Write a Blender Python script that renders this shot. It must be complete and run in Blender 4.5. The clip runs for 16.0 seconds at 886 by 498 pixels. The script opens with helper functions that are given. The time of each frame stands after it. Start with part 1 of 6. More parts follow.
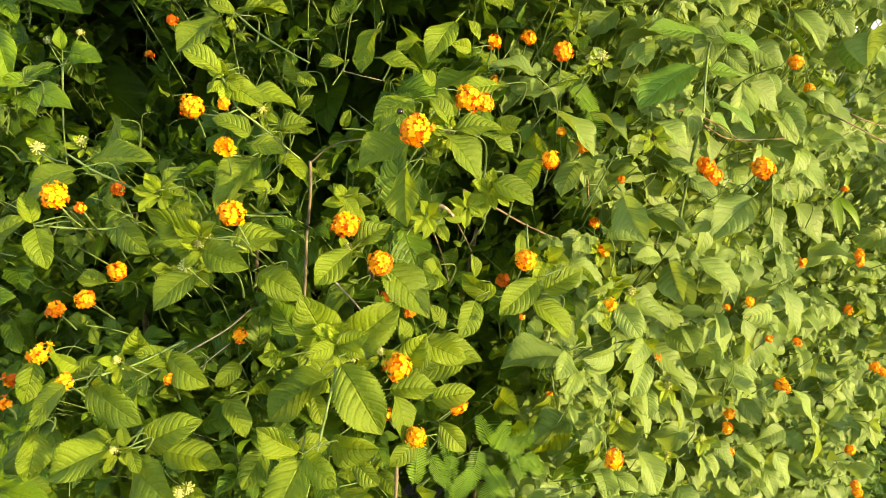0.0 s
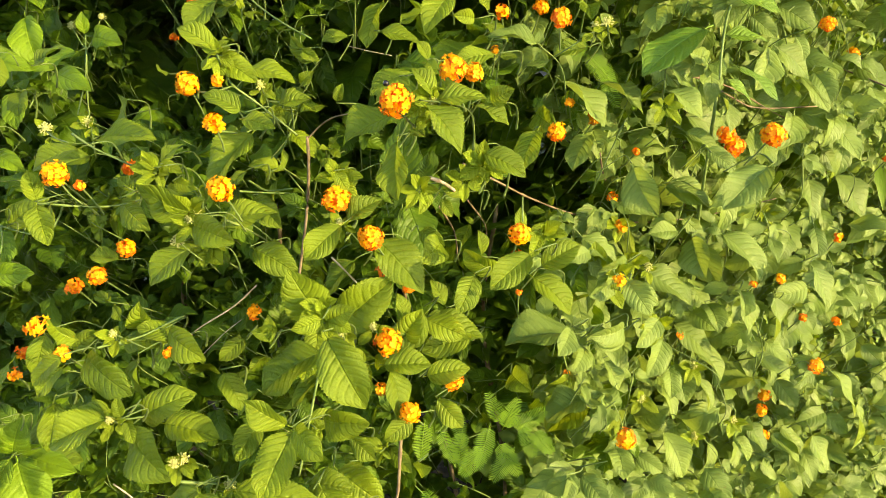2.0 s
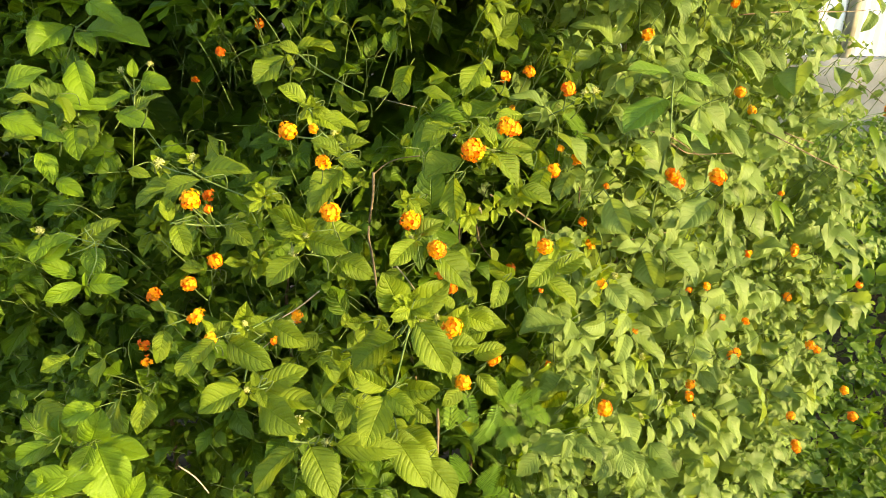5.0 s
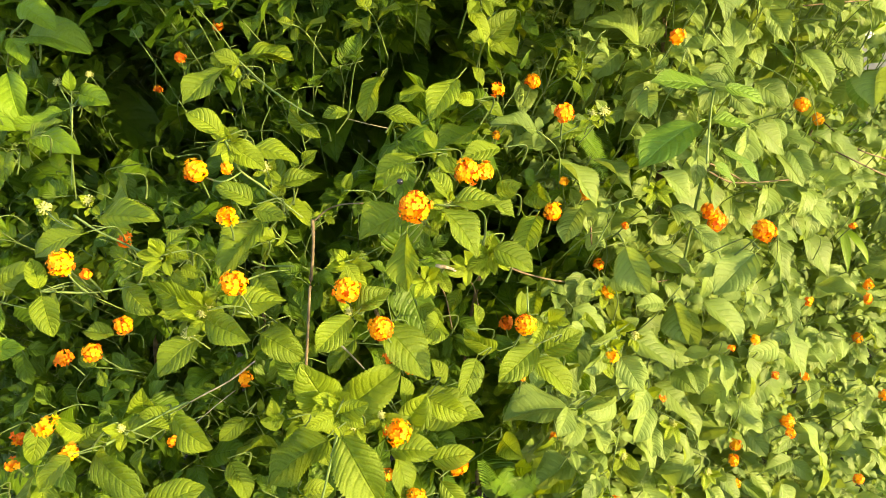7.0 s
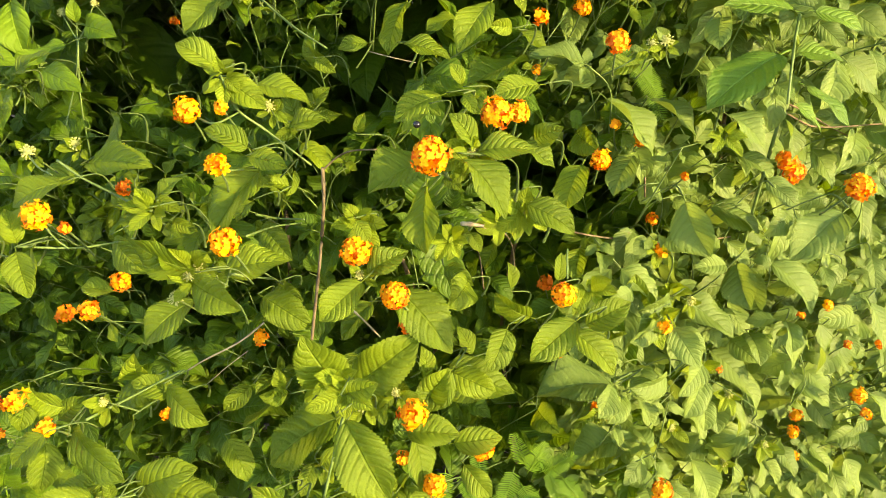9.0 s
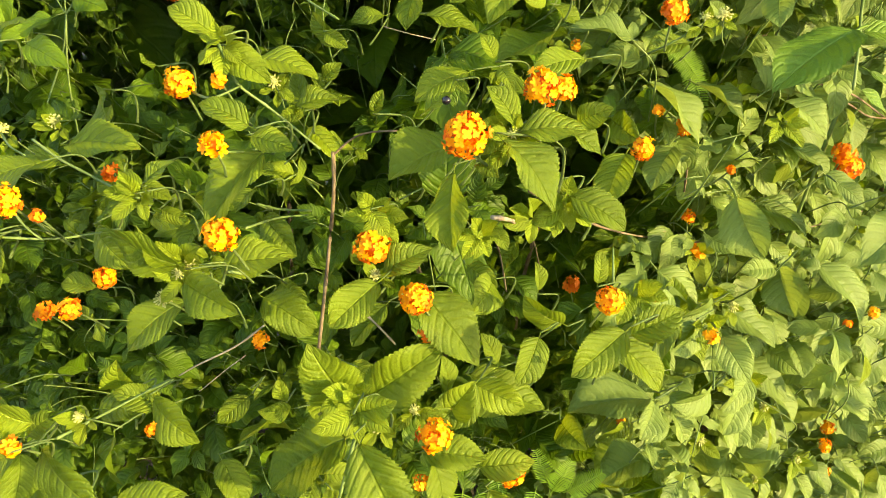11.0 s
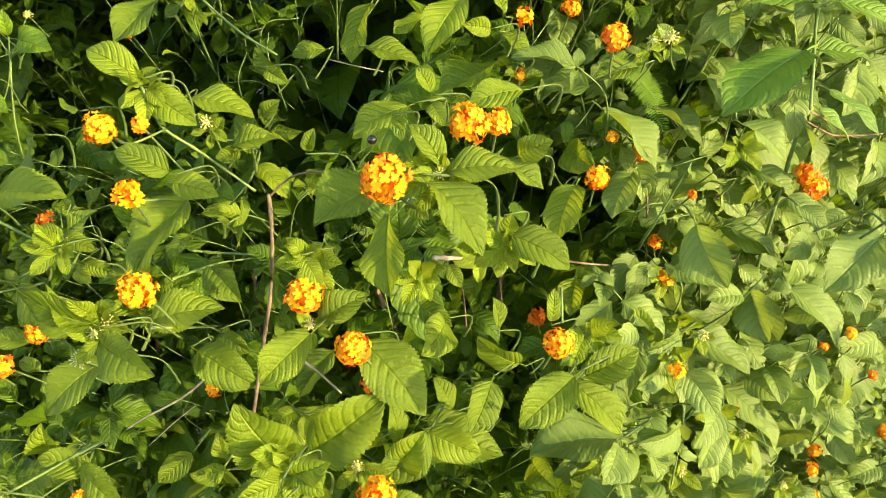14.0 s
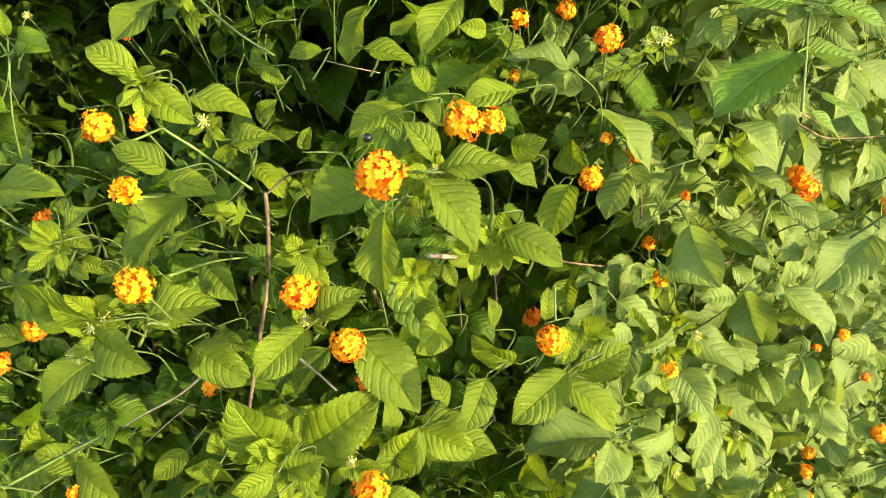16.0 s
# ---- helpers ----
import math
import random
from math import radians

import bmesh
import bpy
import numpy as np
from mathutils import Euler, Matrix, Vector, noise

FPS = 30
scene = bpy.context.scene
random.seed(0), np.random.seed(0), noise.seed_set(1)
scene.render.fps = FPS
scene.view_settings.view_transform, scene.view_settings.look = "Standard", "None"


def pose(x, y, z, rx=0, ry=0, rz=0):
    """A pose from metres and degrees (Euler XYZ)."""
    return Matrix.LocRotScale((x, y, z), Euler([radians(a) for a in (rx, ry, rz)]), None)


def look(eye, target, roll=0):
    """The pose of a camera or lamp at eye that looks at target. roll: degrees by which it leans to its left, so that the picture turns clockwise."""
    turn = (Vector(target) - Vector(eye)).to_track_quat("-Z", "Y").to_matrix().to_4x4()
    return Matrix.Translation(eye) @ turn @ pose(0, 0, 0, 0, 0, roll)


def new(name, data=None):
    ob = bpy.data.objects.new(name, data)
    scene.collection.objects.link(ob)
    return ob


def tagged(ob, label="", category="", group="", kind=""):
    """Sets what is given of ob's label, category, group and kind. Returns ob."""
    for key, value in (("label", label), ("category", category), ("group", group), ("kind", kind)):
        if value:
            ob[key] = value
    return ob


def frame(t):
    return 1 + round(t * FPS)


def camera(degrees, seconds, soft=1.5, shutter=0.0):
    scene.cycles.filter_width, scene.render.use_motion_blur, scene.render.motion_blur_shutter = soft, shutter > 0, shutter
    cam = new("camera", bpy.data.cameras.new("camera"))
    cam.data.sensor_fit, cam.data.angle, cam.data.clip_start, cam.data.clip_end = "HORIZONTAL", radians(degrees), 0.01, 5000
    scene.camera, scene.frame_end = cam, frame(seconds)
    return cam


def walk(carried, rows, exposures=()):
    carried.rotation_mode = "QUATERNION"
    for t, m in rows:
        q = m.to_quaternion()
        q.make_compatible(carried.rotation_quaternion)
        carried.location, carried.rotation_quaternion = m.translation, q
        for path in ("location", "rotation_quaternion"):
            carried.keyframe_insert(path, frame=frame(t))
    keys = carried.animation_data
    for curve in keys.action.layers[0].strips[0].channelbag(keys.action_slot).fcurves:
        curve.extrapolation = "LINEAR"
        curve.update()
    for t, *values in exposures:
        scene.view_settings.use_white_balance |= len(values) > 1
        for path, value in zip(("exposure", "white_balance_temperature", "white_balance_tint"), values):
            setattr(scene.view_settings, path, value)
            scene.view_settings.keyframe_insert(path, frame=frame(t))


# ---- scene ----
cam = camera(65.4, 16.0, 0.85)
PATH = [
    (0, (0.002, -0.002, 1.299), (0.006, 1.861, 0.571), 0.9),
    (0.5, (0.011, -0.008, 1.297), (-0.009, 1.844, 0.544), 0.3),
    (1, (0.02, -0.016, 1.294), (-0.036, 1.832, 0.532), 0.3),
    (1.5, (0.031, -0.008, 1.292), (-0.076, 1.837, 0.528), -0.6),
    (2, (0.049, 0.005, 1.291), (-0.104, 1.841, 0.514), -1.3),
    (2.5, (0.063, 0.0, 1.298), (-0.135, 1.833, 0.522), -2.0),
    (3, (0.071, -0.044, 1.314), (-0.166, 1.791, 0.555), -1.7),
    (3.5, (0.077, -0.098, 1.326), (-0.146, 1.749, 0.591), -1.2),
    (3.7, (0.074, -0.117, 1.331), (-0.167, 1.741, 0.633), -1.4),
    (5.8, (-0.146, -0.166, 1.341), (0.156, 1.685, 0.646), 3.1),
    (6, (-0.137, -0.144, 1.338), (0.111, 1.723, 0.663), 1.6),
    (6.5, (-0.062, -0.056, 1.353), (0.021, 1.823, 0.673), 1.7),
    (7, (0.01, 0.014, 1.349), (-0.02, 1.872, 0.611), 0.6),
    (7.5, (0.026, 0.046, 1.341), (-0.101, 1.883, 0.56), 0.1),
    (8, (0.023, 0.064, 1.338), (-0.122, 1.884, 0.522), -0.1),
    (8.5, (0.025, 0.077, 1.334), (-0.127, 1.877, 0.475), -0.2),
    (9, (0.023, 0.089, 1.329), (-0.139, 1.872, 0.437), -0.3),
    (9.2, (0.022, 0.097, 1.326), (-0.155, 1.873, 0.422), -0.4),
    (11.3, (-0.01, 0.141, 1.301), (-0.17, 1.921, 0.404), 0.6),
    (11.5, (-0.025, 0.138, 1.3), (-0.207, 1.919, 0.41), 0.2),
    (12, (-0.07, 0.122, 1.295), (-0.298, 1.904, 0.416), 1.7),
    (12.5, (-0.074, 0.112, 1.296), (-0.262, 1.901, 0.423), 1.2),
    (13, (-0.016, 0.134, 1.296), (-0.143, 1.931, 0.427), -0.2),
    (13.5, (0.021, 0.157, 1.3), (-0.104, 1.96, 0.445), -0.9),
    (14, (0.03, 0.167, 1.304), (-0.112, 1.975, 0.46), -1.2),
    (14.5, (0.03, 0.165, 1.307), (-0.112, 1.984, 0.488), -0.9),
    (15, (0.031, 0.163, 1.304), (-0.108, 1.977, 0.474), -1.0),
    (15.5, (0.032, 0.162, 1.303), (-0.106, 1.976, 0.471), -0.9),
    (16, (0.032, 0.162, 1.302), (-0.103, 1.976, 0.471), -0.9),
]
walk(cam, [(t, look(eye, target, roll)) for t, eye, target, roll in PATH], [
    (0, 2.16, 7300, 10), (3.5, 2.16, 7150, 10), (6, 2.21, 7350, 10), (7, 2.35, 7350, 10), (8, 2.22, 7300, 10), (11.3, 2.23, 7300, 10), (11.6, 2.28, 7300, 10),
    (12, 2.58, 7300, 10), (12.5, 2.40, 7100, 10), (13, 2.58, 7000, 10), (13.6, 2.27, 6850, 10), (16, 2.23, 6600, 10)])

# ---- sky and sun ----
TO_SUN = Vector((0.85, -0.46, 0.25)).normalized()
world = bpy.data.worlds.new("sky")
scene.world = world
world.use_nodes = True
wn = world.node_tree.nodes
wn.clear()
sky = wn.new("ShaderNodeTexSky")
sky.sky_type, sky.sun_disc = "NISHITA", False
sky.sun_elevation = math.asin(TO_SUN.z)
sky.sun_rotation = math.atan2(TO_SUN.x, TO_SUN.y)
background = wn.new("ShaderNodeBackground")
background.inputs["Strength"].default_value = 0.15
world_out = wn.new("ShaderNodeOutputWorld")
world.node_tree.links.new(sky.outputs[0], background.inputs[0])
world.node_tree.links.new(background.outputs[0], world_out.inputs[0])

lamp = bpy.data.lights.new("sun", "SUN")
lamp.energy, lamp.angle, lamp.color = 2.72, radians(0.6), (1.0, 0.80, 0.44)
new("sun", lamp).matrix_world = look((0, 0, 0), -TO_SUN)


# ---- materials ----
class Nodes:
    """A small helper to wire one node material."""

    def __init__(self, name):
        self.mat = bpy.data.materials.new(name)
        self.mat.use_nodes = True
        self.tree = self.mat.node_tree
        self.tree.nodes.clear()
        self.out = self.tree.nodes.new("ShaderNodeOutputMaterial")

    def put(self, value, socket):
        if isinstance(value, bpy.types.NodeSocket):
            self.tree.links.new(value, socket)
        elif value is not None:
            socket.default_value = value

    def math(self, op, a, b=None, c=None, clamp=False):
        n = self.tree.nodes.new("ShaderNodeMath")
        n.operation, n.use_clamp = op, clamp
        for i, v in enumerate((a, b, c)):
            self.put(v, n.inputs[i])
        return n.outputs[0]

    def ramp(self, value, low, high, to_low=0.0, to_high=1.0):
        n = self.tree.nodes.new("ShaderNodeMapRange")
        n.interpolation_type = "SMOOTHSTEP"
        for i, v in enumerate((value, low, high, to_low, to_high)):
            self.put(v, n.inputs[i])
        return n.outputs[0]

    def mix(self, factor, a, b, blend="MIX"):
        n = self.tree.nodes.new("ShaderNodeMix")
        n.data_type, n.blend_type = "RGBA", blend
        self.put(factor, n.inputs[0])
        self.put(a if isinstance(a, bpy.types.NodeSocket) else (*a, 1), n.inputs[6])
        self.put(b if isinstance(b, bpy.types.NodeSocket) else (*b, 1), n.inputs[7])
        return n.outputs[2]

    def noise(self, scale, detail=3.0, rough=0.55, coord="Object"):
        n = self.tree.nodes.new("ShaderNodeTexNoise")
        n.inputs["Scale"].default_value, n.inputs["Detail"].default_value = scale, detail
        n.inputs["Roughness"].default_value = rough
        self.tree.links.new(self.coord(coord), n.inputs["Vector"])
        return n.outputs[0]

    def coord(self, which):
        return self.tree.nodes.new("ShaderNodeTexCoord").outputs[which]

    def random(self, joined):
        if joined:
            return self.tree.nodes.new("ShaderNodeNewGeometry").outputs["Random Per Island"]
        return self.tree.nodes.new("ShaderNodeObjectInfo").outputs["Random"]

    def bump(self, height, strength, distance):
        n = self.tree.nodes.new("ShaderNodeBump")
        n.inputs["Strength"].default_value, n.inputs["Distance"].default_value = strength, distance
        self.tree.links.new(height, n.inputs["Height"])
        return n.outputs[0]

    def surface(self, colour, rough, normal=None, metal=0.0, specular=0.4):
        n = self.tree.nodes.new("ShaderNodeBsdfPrincipled")
        self.put(colour if isinstance(colour, bpy.types.NodeSocket) else (*colour, 1), n.inputs["Base Color"])
        self.put(rough, n.inputs["Roughness"])
        n.inputs["Metallic"].default_value = metal
        n.inputs["Specular IOR Level"].default_value = specular
        if normal is not None:
            self.tree.links.new(normal, n.inputs["Normal"])
        return n.outputs[0]

    def done(self, shader):
        self.tree.links.new(shader, self.out.inputs[0])
        return self.mat


def leaf_material(name, dark, light, glow, joined=False, veins=8.0, relief=1.0, thin=0.40):
    """A thin leaf: veins from the leaf's own coordinates, light that shines through, and a colour of its own for each."""
    k = Nodes(name)
    sep = k.tree.nodes.new("ShaderNodeSeparateXYZ")
    k.tree.links.new(k.coord("UV"), sep.inputs[0])
    across = k.math("MULTIPLY", k.math("ABSOLUTE", k.math("SUBTRACT", sep.outputs[0], 0.5)), 2.0)
    s = k.math("SUBTRACT", k.math("MULTIPLY", sep.outputs[1], veins), k.math("MULTIPLY", across, k.math("MULTIPLY_ADD", across, 0.8, 1.3)))
    off = k.math("PINGPONG", s, 0.5)
    side = k.ramp(off, 0.02, 0.16, 1.0, 0.0)
    rib = k.ramp(across, 0.0, 0.07, 1.0, 0.0)
    vein = k.math("MAXIMUM", side, rib)
    rnd = k.random(joined)
    tone = k.mix(k.ramp(rnd, 0.0, 1.0), dark, light)
    patch = k.noise(45.0, 2.0)
    tone = k.mix(k.ramp(patch, 0.38, 0.72, 0.0, 0.38), tone, light)
    fine = k.noise(420.0, 3.0)
    tone = k.mix(k.ramp(fine, 0.35, 0.75, 0.0, 0.25), tone, dark)
    tone = k.mix(k.math("MULTIPLY", vein, 0.17), tone, (light[0] * 1.6, light[1] * 1.4, light[2] * 1.5))
    spots = k.ramp(k.noise(160.0, 1.0), 0.74, 0.79)
    tone = k.mix(k.math("MULTIPLY", spots, 0.5), tone, (0.16, 0.10, 0.03))
    cells = k.tree.nodes.new("ShaderNodeTexVoronoi")
    cells.feature = "SMOOTH_F1"
    cells.inputs["Scale"].default_value = 1.0
    stretch = k.tree.nodes.new("ShaderNodeMapping")
    stretch.inputs["Scale"].default_value = (16.0, 30.0, 1.0)
    k.tree.links.new(k.coord("UV"), stretch.inputs[0])
    k.tree.links.new(stretch.outputs[0], cells.inputs["Vector"])
    puff = k.math("ADD", k.math("MULTIPLY", k.ramp(off, 0.0, 0.3), 0.6), k.math("MULTIPLY", fine, 0.25))
    puff = k.math("SUBTRACT", puff, k.math("MULTIPLY", cells.outputs["Distance"], 0.55))
    normal = k.bump(k.math("SUBTRACT", puff, rib), 0.80 * relief, 0.0010)
    top = k.surface(tone, k.ramp(fine, 0.3, 0.7, 0.42, 0.62), normal, 0.0, 0.34)
    through_leaf = k.tree.nodes.new("ShaderNodeBsdfTranslucent")
    k.put(k.mix(k.math("MULTIPLY", vein, 0.45), k.mix(0.5, tone, glow, "MIX"), dark), through_leaf.inputs[0])
    k.tree.links.new(normal, through_leaf.inputs["Normal"])
    blend = k.tree.nodes.new("ShaderNodeMixShader")
    blend.inputs[0].default_value = thin
    k.tree.links.new(top, blend.inputs[1])
    k.tree.links.new(through_leaf.outputs[0], blend.inputs[2])
    return k.done(blend.outputs[0])


def petal_material(name, low, high, joined=False):
    k = Nodes(name)
    rnd = k.random(joined)
    tone = k.mix(k.math("ADD", k.math("MULTIPLY", rnd, 0.75), k.math("MULTIPLY", k.noise(260.0, 2.0), 0.3)), low, high)
    top = k.surface(tone, 0.55, k.bump(k.noise(900.0, 2.0), 0.3, 0.0004), 0.0, 0.25)
    glow = k.tree.nodes.new("ShaderNodeBsdfTranslucent")
    k.put(tone, glow.inputs[0])
    blend = k.tree.nodes.new("ShaderNodeMixShader")
    blend.inputs[0].default_value = 0.3
    k.tree.links.new(top, blend.inputs[1])
    k.tree.links.new(glow.outputs[0], blend.inputs[2])
    return k.done(blend.outputs[0])


def rough_material(name, dark, light, scale, rough=0.8, depth=0.003, fine=8.0, low=0.3, high=0.7, specular=0.3):
    """Bark, soil, concrete: two tones in large patches, a fine grain and relief."""
    k = Nodes(name)
    big, small = k.noise(scale, 4.0), k.noise(scale * fine, 4.0, 0.65)
    tone = k.mix(k.ramp(big, low, high), dark, light)
    tone = k.mix(k.ramp(small, 0.3, 0.75, 0.0, 0.5), tone, dark)
    normal = k.bump(k.math("ADD", k.math("MULTIPLY", small, 0.6), big), 0.8, depth)
    return k.done(k.surface(tone, k.ramp(small, 0.3, 0.7, rough - 0.12, rough + 0.1), normal, 0.0, specular))


LANTANA = leaf_material("lantana_leaf", (0.096, 0.158, 0.0062), (0.184, 0.264, 0.0108), (0.395, 0.470, 0.0125))
# tall weed: dark and barely translucent, standing in for shade cast on it
TALL_SHADE = leaf_material("tall_leaf_shaded", (0.070, 0.140, 0.0090), (0.120, 0.215, 0.0140), (0.250, 0.370, 0.0140), thin=0.14)
YOUNG = leaf_material("young_leaf", (0.174, 0.250, 0.0102), (0.237, 0.337, 0.0170), (0.476, 0.560, 0.0200))
# leaf green with added blue: the sun's sheen and haze put into colour
SLOPE_SHEEN = leaf_material("slope_leaf_sheen", (0.108, 0.172, 0.0300), (0.184, 0.272, 0.0520), (0.345, 0.440, 0.0400), relief=0.75)
BROAD = leaf_material("broad_leaf", (0.090, 0.172, 0.0050), (0.155, 0.265, 0.0090), (0.335, 0.480, 0.0080), veins=6.0, relief=1.0)
# darker copy of the leaf green: the hedge's inner shade put into colour
INNER_SHADE = leaf_material("inner_leaf_shaded", (0.048, 0.104, 0.0040), (0.098, 0.184, 0.0080), (0.225, 0.335, 0.0080), joined=True)
# joined slope leaves, paled in the same way for sheen and haze
OUTER_SHEEN = leaf_material("outer_leaf_sheen", (0.100, 0.162, 0.0280), (0.180, 0.268, 0.0500), (0.345, 0.440, 0.0400), joined=True, relief=0.6)
HERB = leaf_material("herb_leaf", (0.060, 0.125, 0.0060), (0.115, 0.210, 0.0110), (0.240, 0.360, 0.0120), joined=True, relief=0.6)
FEATHER = leaf_material("feather_leaf", (0.115, 0.240, 0.012), (0.185, 0.330, 0.020), (0.36, 0.54, 0.02), veins=2.0, relief=0.2)
BLADE = leaf_material("grass_blade", (0.110, 0.200, 0.008), (0.180, 0.290, 0.010), (0.36, 0.50, 0.008), veins=1.0, relief=0.2)
YELLOW = petal_material("yellow_petal", (0.86, 0.34, 0.005), (0.92, 0.46, 0.012))
ORANGE = petal_material("orange_petal", (0.80, 0.13, 0.010), (0.88, 0.30, 0.010))
CREAM = petal_material("cream_bud", (0.42, 0.46, 0.13), (0.62, 0.62, 0.25), joined=True)
GREEN = rough_material("green_stem", (0.085, 0.140, 0.030), (0.170, 0.235, 0.070), 60.0, 0.6, 0.0006)
BROWN = rough_material("brown_bark", (0.085, 0.058, 0.032), (0.240, 0.180, 0.105), 70.0, 0.85, 0.0012)
TWIG = rough_material("pale_twig", (0.240, 0.195, 0.135), (0.480, 0.420, 0.310), 80.0, 0.85, 0.0010)
SOIL = rough_material("soil", (0.022, 0.017, 0.010), (0.070, 0.052, 0.030), 5.0, 0.95, 0.02)
CONCRETE = rough_material("weathered_concrete", (0.300, 0.260, 0.190), (0.560, 0.500, 0.390), 3.5, 0.9, 0.008)
SHEET = rough_material("white_painted_sheet", (0.780, 0.780, 0.750), (0.880, 0.880, 0.860), 1.5, 0.45, 0.001, high=0.55)
GLOSS = rough_material("black_berry", (0.006, 0.006, 0.010), (0.018, 0.014, 0.018), 300.0, 0.20, 0.00005, specular=0.6)
POST = rough_material("grey_post", (0.200, 0.195, 0.150), (0.380, 0.365, 0.300), 9.0, 0.7, 0.002)


# ---- building blocks ----
def mesh_of(name, bm, *materials):
    data = bpy.data.meshes.new(name)
    bm.to_mesh(data)
    bm.free()
    for m in materials:
        data.materials.append(m)
    for p in data.polygons:
        p.use_smooth = True
    return data


def raw_mesh(name, verts, faces, uvs, *materials):
    """A mesh from worked-out arrays, with one uv for each vertex."""
    data = bpy.data.meshes.new(name)
    data.from_pydata(verts, [], faces)
    layer = data.uv_layers.new(name="UVMap")
    index = np.zeros(len(data.loops), dtype=np.int32)
    data.loops.foreach_get("vertex_index", index)
    layer.data.foreach_set("uv", np.asarray(uvs, dtype=np.float32)[index].ravel())
    for m in materials:
        data.materials.append(m)
    data.polygons.foreach_set("use_smooth", np.ones(len(data.polygons), dtype=bool))
    return data


def part(name, data, parent, m=None, label=""):
    ob = new(name, data)
    ob.parent = parent
    if m is not None:
        ob.matrix_basis = m
    return tagged(ob, label)


def thing(name, label, category, group="", kind=""):
    return tagged(new(name), label, category, group, kind)


def leaf_shape(rows, cols, ratio, fold, arch, teeth, twist, seed, wave=0.0, puff=0.012, stalk=0.13, blunt=0.78):
    """One unit leaf from base (0,0,0) to tip (0,1,0), upper side to +z: verts, faces, uvs."""
    rng = random.Random(seed)
    verts, faces, uvs = [], [], []
    low = 0.50
    peak = (low / (low + blunt)) ** low * (blunt / (low + blunt)) ** blunt
    us = [2 * i / cols - 1 for i in range(cols + 1)]
    side_wave = rng.uniform(0, 6.28)
    for r in range(rows + 1):
        v = r / rows
        half = 0.5 * ratio * (max(v, 0.0) ** low) * (max(1 - v, 0.0) ** blunt) / peak
        half *= 1 - 0.40 * max(0.0, (v - 0.78) / 0.22) ** 1.2
        half = max(half, 0.004)
        lean = twist * (v - 0.5)
        for u in us:
            edge = abs(u)
            x, y = u * half, v
            if edge > 0.99 and teeth and 0.04 < v < 0.97:
                if r % 3 == 0:
                    x *= 1 - teeth
                else:
                    y += 0.15 / rows
            y += 0.02 * edge * edge * (1 - v)
            z = abs(x) * math.tan(fold) * (1 - 0.35 * edge * edge)
            z += arch * 4 * v * (1 - v)
            z += puff * math.sin(6.283 * (v * 8 - 1.3 * edge - 0.8 * edge * edge)) * math.sin(3.14 * min(edge * 1.15, 1)) * (1 - v) ** 0.3
            z += wave * math.sin(side_wave + 7 * v + (2.2 if u > 0 else 0)) * edge ** 2 * half * 2
            x, z = x * math.cos(lean) - z * math.sin(lean) * 0.5, z + x * math.sin(lean)
            verts.append((x, y, z))
            uvs.append((0.5 + 0.5 * u, v))
    n = cols + 1
    for r in range(rows):
        for c in range(cols):
            a = r * n + c
            faces.append((a, a + 1, a + n + 1, a + n))
    if stalk:
        base = len(verts)
        for y, rad, z in ((-stalk, 0.013, -0.03), (-stalk * 0.4, 0.010, -0.006), (0.06, 0.008, 0.004)):
            for i in range(5):
                q = 6.283 * i / 5
                verts.append((rad * math.cos(q), y, z + rad * math.sin(q)))
                uvs.append((0.5, 0.1))
        for k in range(2):
            for i in range(5):
                a, b = base + k * 5 + i, base + k * 5 + (i + 1) % 5
                faces.append((a, b, b + 5, a + 5))
    return verts, faces, uvs


LEAVES = {}
for key, material, ratio, teeth, count in (("main", LANTANA, 0.62, 0.07, 9), ("right", SLOPE_SHEEN, 0.58, 0.07, 8), ("weed", BROAD, 0.68, 0.05, 5), ("young", YOUNG, 0.55, 0.09, 4)):
    for i in range(count):
        rng = random.Random(100 + i)
        shape = leaf_shape(30 if key == "young" else 66, 8, ratio, radians(rng.uniform(16, 36)), rng.uniform(0.03, 0.13), teeth, rng.uniform(-0.35, 0.35), i,
                           rng.uniform(0.05, 0.16), 0.009 if key == "main" else 0.005, blunt=rng.uniform(0.60, 0.76))
        LEAVES.setdefault(key, []).append((raw_mesh("leaf", *shape, material), ratio))
LEAVES["tall"] = [(raw_mesh("leaf", *leaf_shape(66, 8, 0.50, radians(9 + 3 * i), 0.05, 0.06, 0.1 * (i - 1), 40 + i, 0.08, 0.008, blunt=0.78), TALL_SHADE), 0.50) for i in range(4)]
LEAVES["left"] = LEAVES["main"]


